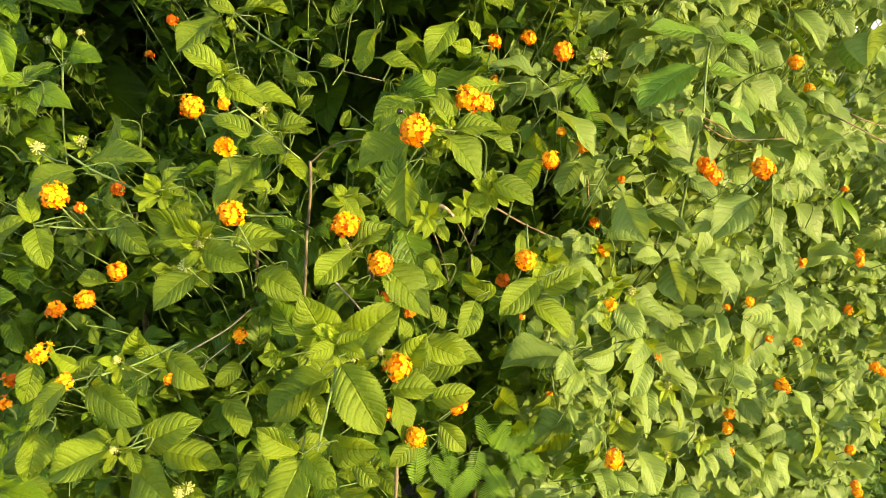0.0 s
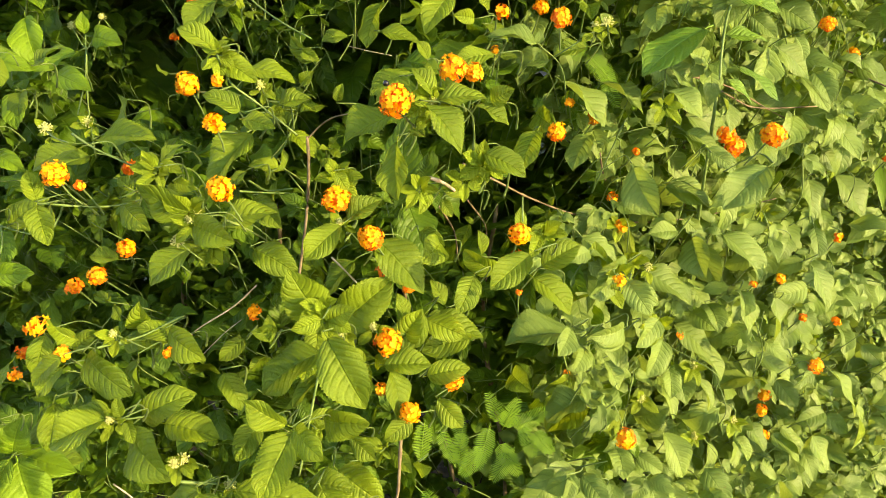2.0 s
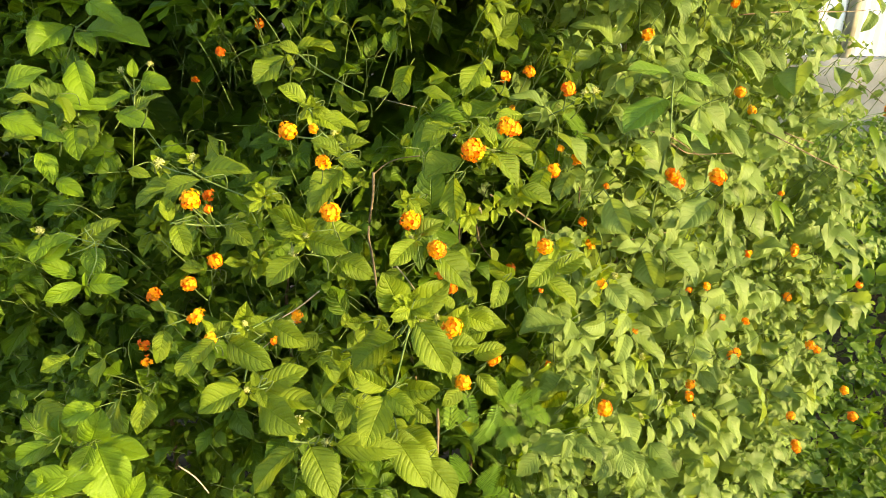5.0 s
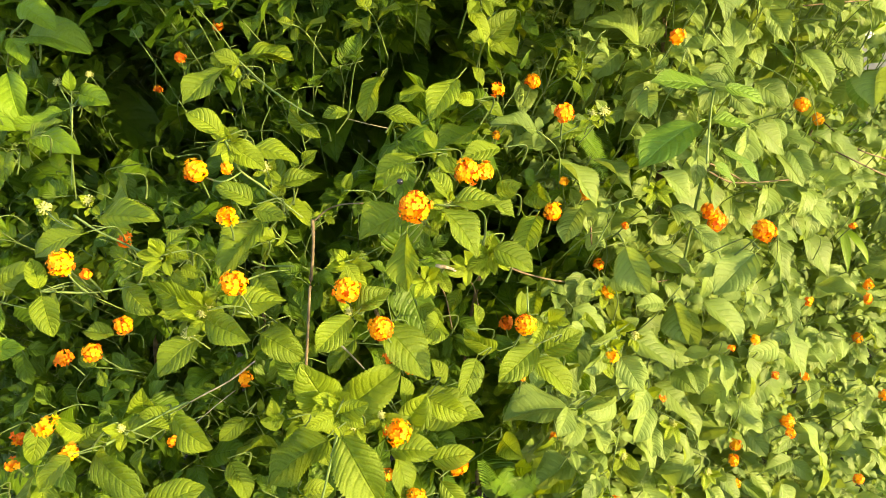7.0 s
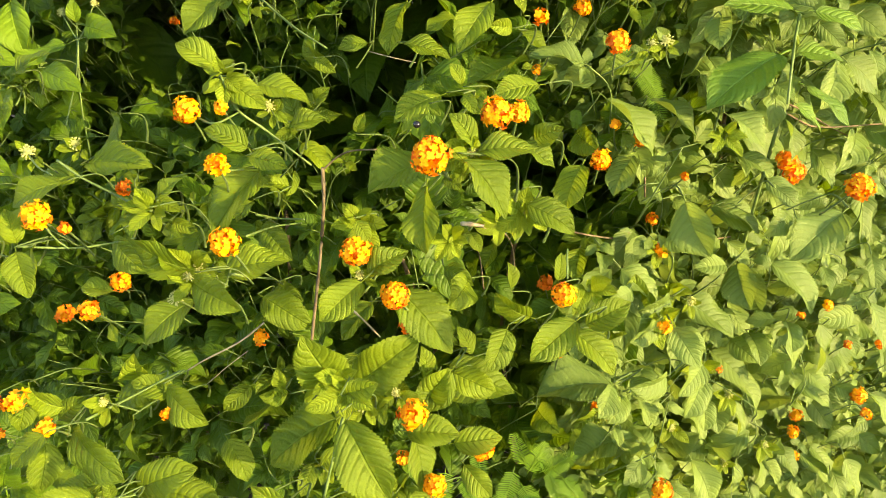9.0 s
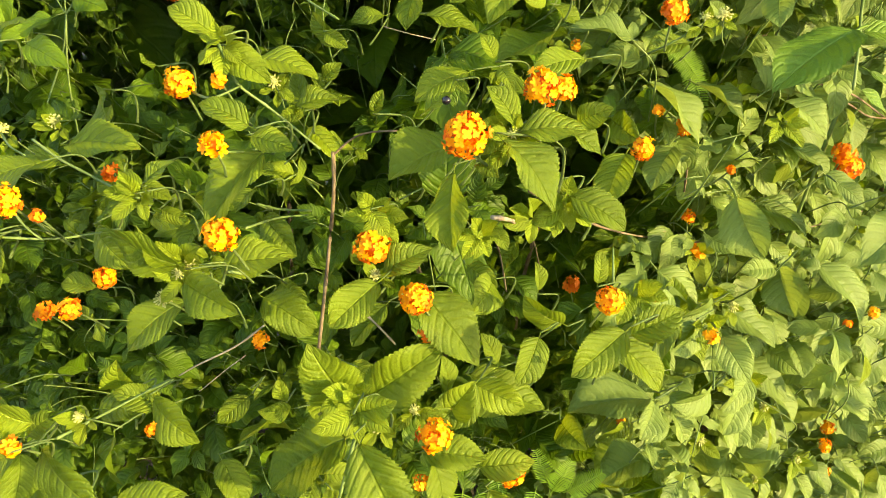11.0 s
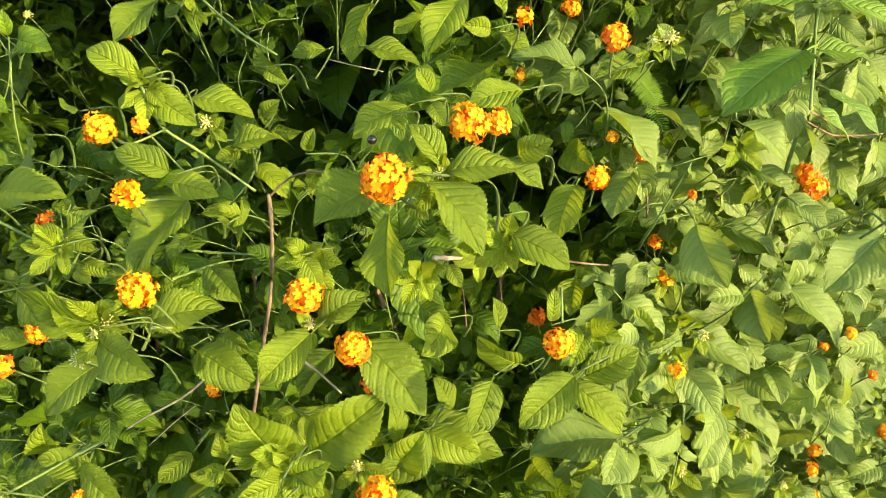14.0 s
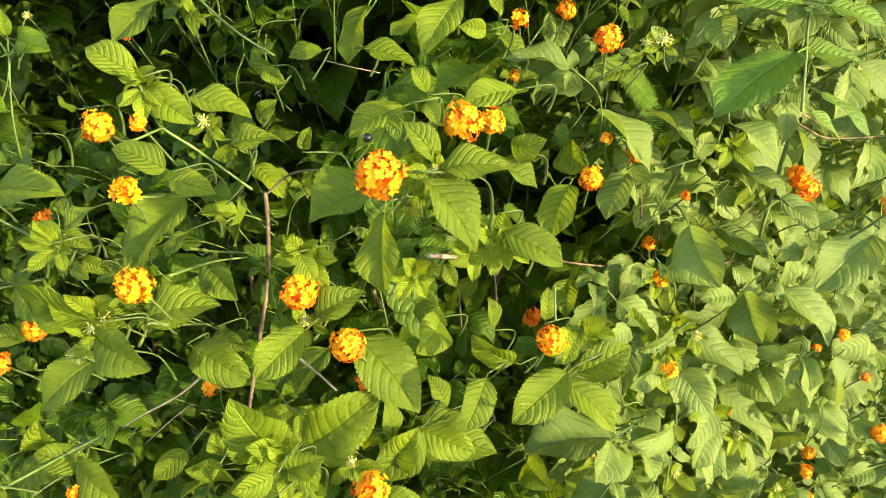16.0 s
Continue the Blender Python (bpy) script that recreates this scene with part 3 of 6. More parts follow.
leaf(main, (0.044, 0.540, 1.188), (0.062, 0.529, 1.200), (-0.555, -0.821, 0.130), 0.016)
leaf(main, (0.011, 0.628, 1.265), (-0.012, 0.605, 1.232), (-0.258, -0.738, 0.623), 0.027)
leaf(main, (0.046, 0.551, 1.222), (0.015, 0.541, 1.215), (0.090, -0.577, 0.812), 0.019)
leaf(main, (0.041, 0.626, 1.223), (-0.006, 0.608, 1.206), (-0.300, -0.150, 0.940), 0.041)
leaf(main, (0.074, 0.469, 1.091), (0.045, 0.452, 1.070), (-0.037, -0.781, 0.623), 0.023)
leaf(main, (0.080, 0.525, 1.046), (0.110, 0.510, 1.020), (0.540, -0.659, 0.523), 0.026)
leaf(main, (0.085, 0.504, 1.066), (0.115, 0.509, 1.083), (-0.133, -0.856, 0.500), 0.021)
leaf(main, (0.031, 0.524, 1.047), (0.018, 0.500, 1.024), (0.284, -0.855, 0.434), 0.023)
leaf(main, (0.050, 0.561, 1.035), (0.021, 0.561, 1.056), (-0.209, -0.941, -0.267), 0.026)
leaf(main, (-0.009, 0.505, 1.021), (-0.037, 0.485, 0.997), (0.203, -0.941, 0.270), 0.026)
leaf(main, (-0.010, 0.523, 1.006), (0.025, 0.515, 0.994), (0.151, -0.864, 0.481), 0.023)
leaf(main, (-0.137, 0.670, 1.213), (-0.118, 0.660, 1.204), (-0.127, -0.904, 0.409), 0.012)
leaf(main, (-0.147, 0.609, 1.171), (-0.115, 0.611, 1.178), (-0.014, -0.550, 0.835), 0.019)
leaf(main, (-0.130, 0.631, 1.187), (-0.115, 0.627, 1.200), (-0.356, -0.930, 0.092), 0.012)
leaf(main, (-0.068, 0.741, 1.251), (-0.082, 0.714, 1.209), (-0.565, -0.601, 0.565), 0.036)
leaf(main, (-0.058, 0.645, 1.231), (-0.020, 0.639, 1.220), (0.425, -0.393, 0.815), 0.023)
leaf(main, (-0.020, 0.708, 1.242), (-0.045, 0.695, 1.233), (-0.800, -0.550, 0.250), 0.027)
leaf(main, (-0.095, 0.686, 1.224), (-0.119, 0.678, 1.220), (0.136, -0.659, 0.740), 0.016)
leaf(main, (0.038, 0.761, 1.239), (0.026, 0.766, 1.259), (0.690, -0.683, 0.237), 0.014)
leaf(main, (0.027, 0.677, 1.239), (0.008, 0.664, 1.243), (0.561, -0.823, 0.088), 0.014)
leaf(main, (0.036, 0.722, 1.229), (0.060, 0.713, 1.212), (0.603, -0.503, 0.619), 0.018)
leaf(main, (-0.007, 0.574, 1.216), (-0.016, 0.577, 1.230), (0.553, -0.804, 0.218), 0.011)
leaf(main, (-0.002, 0.520, 1.222), (0.005, 0.505, 1.214), (-0.038, -0.676, 0.736), 0.010)
leaf(main, (-0.078, 0.547, 1.188), (-0.072, 0.546, 1.202), (-0.113, -0.994, 0.001), 0.009)
leaf(main, (-0.049, 0.561, 1.184), (-0.030, 0.565, 1.197), (-0.466, -0.370, 0.804), 0.014)
leaf(main, (-0.029, 0.568, 1.203), (-0.021, 0.560, 1.197), (-0.099, -0.841, 0.533), 0.007)
leaf(main, (0.131, 0.668, 1.213), (0.099, 0.657, 1.205), (0.076, -0.528, 0.846), 0.020)
leaf(main, (-0.065, 0.549, 1.128), (-0.073, 0.535, 1.117), (-0.219, -0.555, 0.802), 0.014)
leaf(main, (-0.010, 0.482, 1.181), (-0.000, 0.469, 1.178), (-0.287, -0.637, 0.715), 0.010)
leaf(main, (-0.008, 0.542, 1.118), (-0.014, 0.530, 1.099), (0.644, -0.760, -0.084), 0.014)
leaf(main, (-0.010, 0.548, 1.114), (0.003, 0.538, 1.117), (-0.594, -0.709, 0.380), 0.010)
leaf(main, (-0.001, 0.616, 1.082), (0.008, 0.605, 1.069), (0.012, -0.883, 0.469), 0.012)
leaf(main, (0.022, 0.591, 1.099), (0.001, 0.584, 1.104), (0.378, -0.922, 0.082), 0.013)
leaf(main, (0.019, 0.745, 1.009), (0.009, 0.731, 0.986), (-0.537, -0.575, 0.617), 0.021)
leaf(main, (0.068, 0.545, 1.078), (0.069, 0.552, 1.098), (0.291, -0.957, 0.005), 0.012)
leaf(main, (0.035, 0.628, 1.022), (0.031, 0.635, 1.045), (0.700, -0.714, 0.004), 0.014)
leaf(main, (-0.021, 0.600, 1.057), (0.003, 0.584, 1.049), (-0.220, -0.841, 0.494), 0.018)
leaf(main, (-0.028, 0.503, 1.011), (-0.032, 0.511, 1.037), (0.788, -0.614, -0.040), 0.016)
leaf(main, (0.005, 0.541, 1.011), (-0.008, 0.547, 1.032), (0.697, -0.670, 0.254), 0.015)
leaf(main, (-0.015, 0.560, 0.985), (0.024, 0.555, 0.978), (0.267, -0.599, 0.755), 0.024)
leaf(main, (-0.002, 0.588, 1.051), (-0.016, 0.548, 1.048), (0.724, -0.426, 0.543), 0.027)
leaf(main, (0.068, 0.646, 0.873), (0.087, 0.609, 0.876), (-0.680, -0.293, 0.672), 0.029)
leaf(main, (-0.076, 0.555, 1.046), (-0.098, 0.537, 1.021), (-0.297, -0.634, 0.714), 0.023)
leaf(main, (-0.064, 0.404, 1.056), (-0.036, 0.381, 1.016), (0.105, -0.940, 0.323), 0.033)
leaf(main, (-0.080, 0.430, 0.969), (-0.041, 0.412, 0.980), (-0.463, -0.843, 0.274), 0.025)
leaf(main, (-0.092, 0.398, 0.986), (-0.066, 0.372, 0.979), (-0.497, -0.649, 0.576), 0.023)
leaf(main, (-0.070, 0.428, 1.055), (-0.047, 0.422, 1.070), (-0.355, -0.920, 0.166), 0.016)
leaf(main, (-0.071, 0.415, 1.064), (-0.089, 0.405, 1.061), (0.413, -0.889, 0.200), 0.013)
leaf(main, (-0.030, 0.492, 0.998), (-0.009, 0.493, 1.032), (-0.167, -0.980, 0.110), 0.023)
leaf(main, (-0.010, 0.529, 0.999), (0.039, 0.520, 0.991), (0.271, -0.511, 0.815), 0.030)
leaf(main, (0.025, 0.582, 0.957), (-0.021, 0.571, 0.944), (0.052, -0.719, 0.693), 0.029)
leaf(main, (-0.037, 0.460, 1.000), (0.001, 0.456, 1.003), (0.073, -0.547, 0.834), 0.022)
leaf(main, (-0.004, 0.464, 0.988), (0.030, 0.463, 0.997), (-0.098, -0.769, 0.632), 0.020)
leaf(main, (0.003, 0.473, 0.960), (0.024, 0.462, 0.941), (0.055, -0.940, 0.336), 0.019)
leaf(main, (-0.033, 0.464, 0.992), (-0.025, 0.445, 0.958), (0.771, -0.621, 0.140), 0.024)
leaf(main, (-0.017, 0.453, 0.957), (-0.037, 0.441, 0.942), (0.201, -0.941, 0.271), 0.018)
leaf(main, (-0.067, 0.456, 0.935), (-0.045, 0.443, 0.921), (-0.135, -0.930, 0.343), 0.018)
leaf(main, (-0.014, 0.445, 0.914), (0.001, 0.431, 0.926), (-0.676, -0.736, -0.022), 0.013)
leaf(main, (-0.079, 0.451, 0.903), (-0.039, 0.437, 0.883), (-0.100, -0.800, 0.580), 0.036)
leaf(main, (0.135, 0.675, 0.852), (0.104, 0.658, 0.845), (0.364, -0.898, 0.246), 0.021)
leaf(main, (0.155, 0.668, 0.816), (0.107, 0.647, 0.796), (-0.300, -0.150, 0.940), 0.055)
leaf(main, (0.088, 0.699, 1.146), (0.106, 0.667, 1.138), (-0.773, -0.516, 0.368), 0.027)
leaf(left, (-0.127, 0.419, 0.972), (-0.140, 0.399, 0.953), (0.100, -0.800, 0.600), 0.021)
leaf(main, (-0.140, 0.391, 0.933), (-0.075, 0.386, 0.929), (0.100, -0.750, 0.650), 0.027)
leaf(main, (-0.080, 0.405, 0.924), (-0.053, 0.383, 0.888), (0.200, -0.800, 0.550), 0.037)
leaf(main, (-0.054, 0.410, 0.901), (-0.024, 0.390, 0.868), (0.300, -0.850, 0.400), 0.032)
leaf(main, (-0.097, 0.429, 0.907), (-0.059, 0.423, 0.908), (0.100, -0.600, 0.800), 0.024)
# the lantana beside it
leaf(left, (-0.219, 0.704, 1.261), (-0.254, 0.681, 1.230), (-0.159, -0.695, 0.702), 0.032)
leaf(left, (-0.178, 0.562, 1.227), (-0.206, 0.563, 1.244), (0.544, -0.683, 0.489), 0.020)
leaf(left, (-0.171, 0.549, 1.228), (-0.181, 0.540, 1.215), (-0.581, -0.382, 0.719), 0.012)
leaf(left, (-0.175, 0.560, 1.228), (-0.163, 0.558, 1.234), (-0.292, -0.928, 0.232), 0.007)
leaf(left, (-0.172, 0.558, 1.221), (-0.141, 0.548, 1.203), (0.195, -0.879, 0.436), 0.021)
leaf(left, (-0.172, 0.616, 1.204), (-0.128, 0.608, 1.192), (0.431, -0.381, 0.818), 0.026)
leaf(left, (-0.140, 0.502, 1.190), (-0.167, 0.501, 1.202), (0.506, -0.632, 0.587), 0.018)
leaf(left, (-0.140, 0.519, 1.169), (-0.168, 0.492, 1.131), (-0.265, -0.715, 0.647), 0.033)
leaf(left, (-0.179, 0.612, 1.085), (-0.149, 0.589, 1.063), (-0.086, -0.874, 0.478), 0.025)
leaf(left, (-0.153, 0.632, 1.127), (-0.160, 0.620, 1.108), (0.816, -0.461, -0.350), 0.013)
leaf(left, (-0.219, 0.521, 1.145), (-0.199, 0.525, 1.159), (-0.265, -0.574, 0.775), 0.014)
leaf(left, (-0.217, 0.516, 1.146), (-0.198, 0.512, 1.139), (0.270, -0.748, 0.606), 0.011)
leaf(left, (-0.216, 0.513, 1.147), (-0.229, 0.513, 1.154), (0.463, -0.761, 0.455), 0.009)
leaf(left, (-0.204, 0.509, 1.133), (-0.185, 0.505, 1.128), (0.029, -0.946, 0.324), 0.011)
leaf(left, (-0.166, 0.447, 1.130), (-0.202, 0.448, 1.151), (-0.180, -0.946, -0.270), 0.028)
leaf(left, (-0.164, 0.446, 1.121), (-0.127, 0.425, 1.116), (-0.376, -0.769, 0.517), 0.022)
leaf(left, (-0.177, 0.468, 1.095), (-0.207, 0.449, 1.071), (-0.204, -0.599, 0.774), 0.027)
leaf(left, (-0.256, 0.838, 1.248), (-0.278, 0.825, 1.232), (-0.171, -0.612, 0.772), 0.022)
leaf(left, (-0.268, 0.816, 1.262), (-0.248, 0.801, 1.249), (-0.106, -0.871, 0.479), 0.014)
leaf(left, (-0.226, 0.784, 1.262), (-0.177, 0.780, 1.258), (0.301, -0.244, 0.922), 0.024)
leaf(left, (-0.137, 0.708, 1.197), (-0.158, 0.713, 1.222), (-0.395, -0.907, -0.145), 0.021)
leaf(left, (-0.219, 0.562, 1.209), (-0.225, 0.555, 1.218), (-0.800, -0.550, 0.250), 0.012)
leaf(left, (-0.143, 0.613, 1.168), (-0.157, 0.603, 1.166), (0.499, -0.842, 0.203), 0.012)
leaf(left, (-0.157, 0.607, 1.179), (-0.149, 0.609, 1.193), (-0.112, -0.994, -0.015), 0.010)
leaf(left, (-0.249, 0.595, 1.131), (-0.238, 0.601, 1.146), (-0.548, -0.586, 0.597), 0.013)
leaf(left, (-0.171, 0.575, 1.122), (-0.178, 0.556, 1.112), (-0.192, -0.464, 0.865), 0.016)
leaf(left, (-0.210, 0.509, 1.129), (-0.195, 0.497, 1.126), (-0.461, -0.662, 0.591), 0.010)
leaf(left, (-0.239, 0.487, 1.010), (-0.233, 0.474, 1.045), (-0.066, -0.939, -0.338), 0.021)
leaf(left, (-0.251, 0.470, 1.007), (-0.212, 0.469, 1.011), (0.107, -0.532, 0.840), 0.022)
leaf(left, (-0.214, 0.470, 1.013), (-0.184, 0.460, 1.012), (-0.245, -0.907, 0.342), 0.017)
leaf(left, (-0.149, 0.549, 1.063), (-0.124, 0.533, 1.058), (-0.289, -0.831, 0.475), 0.017)
leaf(left, (-0.135, 0.494, 1.004), (-0.138, 0.496, 1.023), (0.067, -0.993, -0.100), 0.011)
leaf(left, (-0.118, 0.458, 1.029), (-0.134, 0.447, 1.035), (0.608, -0.794, 0.004), 0.014)
leaf(left, (-0.291, 0.562, 1.154), (-0.236, 0.555, 1.155), (0.170, -0.416, 0.893), 0.032)
leaf(left, (-0.093, 0.385, 0.998), (-0.121, 0.386, 1.017), (0.126, -0.992, 0.030), 0.021)
leaf(left, (-0.093, 0.395, 0.984), (-0.112, 0.367, 0.945), (-0.150, -0.800, 0.580), 0.033)
leaf(left, (-0.084, 0.453, 1.014), (-0.125, 0.429, 0.991), (-0.800, -0.550, 0.250), 0.049)
leaf(left, (-0.233, 0.397, 1.042), (-0.190, 0.372, 1.028), (-0.262, -0.886, 0.383), 0.028)
leaf(left, (-0.222, 0.439, 1.015), (-0.214, 0.425, 0.990), (-0.669, -0.723, 0.174), 0.021)
leaf(left, (-0.210, 0.408, 0.983), (-0.166, 0.410, 1.004), (-0.198, -0.704, 0.682), 0.027)
leaf(left, (-0.221, 0.384, 0.999), (-0.259, 0.371, 0.983), (-0.078, -0.537, 0.840), 0.028)
leaf(left, (-0.208, 0.389, 0.985), (-0.166, 0.354, 0.973), (-0.441, -0.714, 0.544), 0.032)
leaf(left, (-0.208, 0.388, 0.996), (-0.200, 0.376, 0.985), (-0.086, -0.831, 0.550), 0.012)
leaf(left, (-0.207, 0.430, 0.961), (-0.161, 0.422, 0.955), (0.243, -0.525, 0.816), 0.027)
leaf(left, (-0.209, 0.382, 1.003), (-0.211, 0.386, 1.017), (0.300, -0.954, 0.017), 0.009)
leaf(left, (-0.207, 0.463, 1.025), (-0.170, 0.441, 1.013), (-0.265, -0.875, 0.405), 0.025)
leaf(left, (-0.204, 0.465, 1.019), (-0.234, 0.464, 1.027), (0.408, -0.560, 0.720), 0.019)
leaf(left, (-0.248, 0.413, 1.045), (-0.255, 0.400, 1.074), (-0.800, -0.550, 0.250), 0.027)
leaf(left, (-0.254, 0.414, 1.035), (-0.234, 0.417, 1.051), (-0.221, -0.892, 0.394), 0.014)
leaf(left, (-0.242, 0.384, 1.049), (-0.260, 0.374, 1.032), (-0.192, -0.754, 0.628), 0.017)
leaf(left, (-0.314, 0.466, 1.017), (-0.320, 0.450, 0.988), (0.508, -0.861, 0.030), 0.020)
leaf(left, (-0.369, 0.524, 0.908), (-0.372, 0.502, 0.868), (0.673, -0.739, -0.012), 0.028)
leaf(left, (-0.507, 0.643, 0.744), (-0.442, 0.635, 0.743), (0.085, -0.694, 0.715), 0.036)
leaf(left, (-0.291, 0.465, 1.128), (-0.279, 0.450, 1.102), (0.397, -0.860, 0.321), 0.019)
leaf(left, (-0.167, 0.462, 1.124), (-0.188, 0.452, 1.150), (-0.800, -0.550, 0.250), 0.031)
leaf(left, (-0.258, 0.522, 1.112), (-0.229, 0.505, 1.093), (-0.127, -0.931, 0.341), 0.022)
leaf(left, (-0.277, 0.508, 1.160), (-0.310, 0.497, 1.145), (-0.085, -0.573, 0.815), 0.024)
leaf(left, (-0.301, 0.480, 1.126), (-0.307, 0.486, 1.149), (0.606, -0.793, 0.065), 0.015)
leaf(left, (-0.298, 0.564, 1.041), (-0.324, 0.562, 1.044), (0.327, -0.534, 0.780), 0.017)
leaf(left, (-0.221, 0.518, 1.140), (-0.240, 0.513, 1.135), (0.055, -0.776, 0.629), 0.013)
leaf(left, (-0.214, 0.499, 1.148), (-0.222, 0.498, 1.156), (0.199, -0.974, -0.110), 0.008)
leaf(left, (-0.203, 0.706, 1.265), (-0.227, 0.707, 1.276), (0.425, -0.751, 0.506), 0.016)
leaf(left, (-0.215, 0.782, 1.267), (-0.164, 0.774, 1.262), (0.241, -0.463, 0.853), 0.030)
leaf(left, (-0.163, 0.380, 0.939), (-0.138, 0.347, 0.904), (0.300, -0.900, 0.300), 0.035)
leaf(left, (-0.187, 0.429, 0.899), (-0.226, 0.413, 0.859), (-0.572, -0.393, 0.720), 0.036)
leaf(weed, (-0.467, 0.800, 1.184), (-0.501, 0.795, 1.184), (0.300, -0.800, 0.500), 0.020)
leaf(left, (-0.370, 0.618, 1.210), (-0.341, 0.624, 1.224), (-0.168, -0.508, 0.845), 0.019)
leaf(left, (-0.680, 0.907, 1.115), (-0.630, 0.905, 1.114), (0.200, -0.554, 0.808), 0.028)
leaf(left, (-0.483, 0.750, 1.162), (-0.462, 0.705, 1.143), (-0.039, -0.613, 0.789), 0.027)
leaf(left, (-0.295, 0.621, 1.175), (-0.276, 0.589, 1.162), (-0.754, -0.573, 0.321), 0.027)
leaf(left, (-0.328, 0.469, 1.179), (-0.308, 0.465, 1.174), (0.176, -0.849, 0.498), 0.011)
leaf(left, (-0.469, 0.657, 1.038), (-0.424, 0.668, 1.064), (-0.117, -0.834, 0.539), 0.030)
leaf(left, (-0.454, 0.609, 1.063), (-0.490, 0.589, 1.042), (-0.191, -0.387, 0.902), 0.029)
leaf(left, (-0.338, 0.619, 1.124), (-0.377, 0.597, 1.102), (-0.119, -0.524, 0.843), 0.031)
leaf(left, (-0.297, 0.486, 1.119), (-0.279, 0.460, 1.113), (-0.242, -0.596, 0.766), 0.017)
leaf(left, (-0.574, 0.753, 1.196), (-0.526, 0.747, 1.187), (0.406, -0.210, 0.889), 0.024)
leaf(left, (-0.518, 0.763, 1.200), (-0.502, 0.744, 1.169), (0.876, -0.385, 0.289), 0.022)
leaf(left, (-0.542, 0.870, 1.204), (-0.508, 0.833, 1.185), (-0.153, -0.752, 0.641), 0.025)
leaf(left, (-0.515, 0.576, 0.864), (-0.474, 0.558, 0.832), (0.413, -0.754, 0.511), 0.032)
leaf(left, (-0.495, 0.570, 0.811), (-0.533, 0.552, 0.795), (-0.024, -0.525, 0.851), 0.029)
leaf(left, (-0.477, 0.591, 0.830), (-0.461, 0.554, 0.820), (-0.084, -0.533, 0.842), 0.028)
leaf(left, (-0.423, 0.590, 0.860), (-0.421, 0.554, 0.805), (-0.599, -0.684, 0.416), 0.041)
leaf(left, (-0.271, 0.420, 1.017), (-0.286, 0.406, 0.999), (-0.189, -0.724, 0.663), 0.017)
leaf(left, (-0.226, 0.398, 0.997), (-0.256, 0.387, 0.990), (0.077, -0.435, 0.897), 0.021)
leaf(left, (-0.444, 0.532, 0.949), (-0.472, 0.519, 0.939), (0.038, -0.585, 0.810), 0.021)
leaf(left, (-0.408, 0.536, 0.947), (-0.411, 0.513, 0.923), (-0.565, -0.557, 0.609), 0.024)
leaf(left, (-0.158, 0.440, 1.002), (-0.142, 0.426, 0.978), (0.692, -0.597, 0.405), 0.020)
leaf(left, (-0.149, 0.537, 0.940), (-0.181, 0.512, 0.946), (-0.800, -0.550, 0.250), 0.039)
leaf(left, (-0.170, 0.517, 0.987), (-0.190, 0.504, 0.972), (0.113, -0.887, 0.448), 0.017)
# the lantana on the sunny slope
leaf(right, (0.091, 0.864, 1.228), (0.087, 0.823, 1.196), (0.240, -0.772, 0.589), 0.028)
leaf(right, (0.082, 0.619, 1.222), (0.040, 0.613, 1.229), (0.379, -0.317, 0.869), 0.025)
leaf(right, (0.111, 0.694, 1.178), (0.152, 0.668, 1.133), (0.788, -0.382, 0.483), 0.040)
leaf(right, (0.175, 0.632, 1.109), (0.196, 0.609, 1.070), (-0.592, -0.793, 0.143), 0.036)
leaf(right, (0.276, 0.583, 1.124), (0.236, 0.559, 1.094), (-0.184, -0.614, 0.767), 0.033)
leaf(right, (0.120, 0.561, 0.973), (0.058, 0.546, 0.968), (-0.300, -0.150, 0.940), 0.047)
leaf(right, (0.152, 0.671, 1.232), (0.140, 0.665, 1.242), (0.440, -0.880, -0.181), 0.010)
leaf(right, (0.196, 0.693, 1.246), (0.192, 0.667, 1.225), (-0.549, -0.467, 0.693), 0.024)
leaf(right, (0.153, 0.714, 1.173), (0.193, 0.697, 1.144), (0.713, -0.301, 0.634), 0.032)
leaf(right, (0.323, 0.817, 1.226), (0.348, 0.804, 1.204), (0.014, -0.948, 0.317), 0.022)
leaf(right, (0.230, 0.729, 0.954), (0.268, 0.712, 0.926), (0.615, -0.502, 0.608), 0.031)
leaf(right, (0.177, 0.606, 1.001), (0.202, 0.596, 0.985), (0.253, -0.844, 0.473), 0.020)
leaf(right, (0.295, 0.797, 0.966), (0.315, 0.772, 0.923), (-0.600, -0.782, 0.168), 0.038)
leaf(right, (0.163, 0.613, 1.003), (0.136, 0.588, 0.997), (0.545, -0.788, 0.287), 0.021)
leaf(right, (0.261, 0.742, 0.824), (0.259, 0.714, 0.799), (0.201, -0.812, 0.547), 0.026)
leaf(right, (0.301, 0.792, 0.827), (0.335, 0.770, 0.789), (0.677, -0.548, 0.491), 0.035)
leaf(right, (0.171, 0.594, 0.958), (0.140, 0.574, 0.952), (0.451, -0.862, 0.233), 0.021)
leaf(right, (0.135, 0.587, 0.943), (0.121, 0.560, 0.932), (0.520, -0.671, 0.528), 0.021)
leaf(right, (0.336, 0.747, 0.923), (0.339, 0.723, 0.882), (0.635, -0.758, 0.150), 0.029)
leaf(right, (0.298, 0.753, 0.907), (0.303, 0.714, 0.891), (0.166, -0.563, 0.809), 0.030)
leaf(right, (0.466, 0.928, 1.008), (0.467, 0.900, 0.955), (0.379, -0.907, 0.183), 0.036)
leaf(right, (0.544, 1.017, 0.987), (0.579, 0.982, 0.925), (0.485, -0.802, 0.350), 0.049)
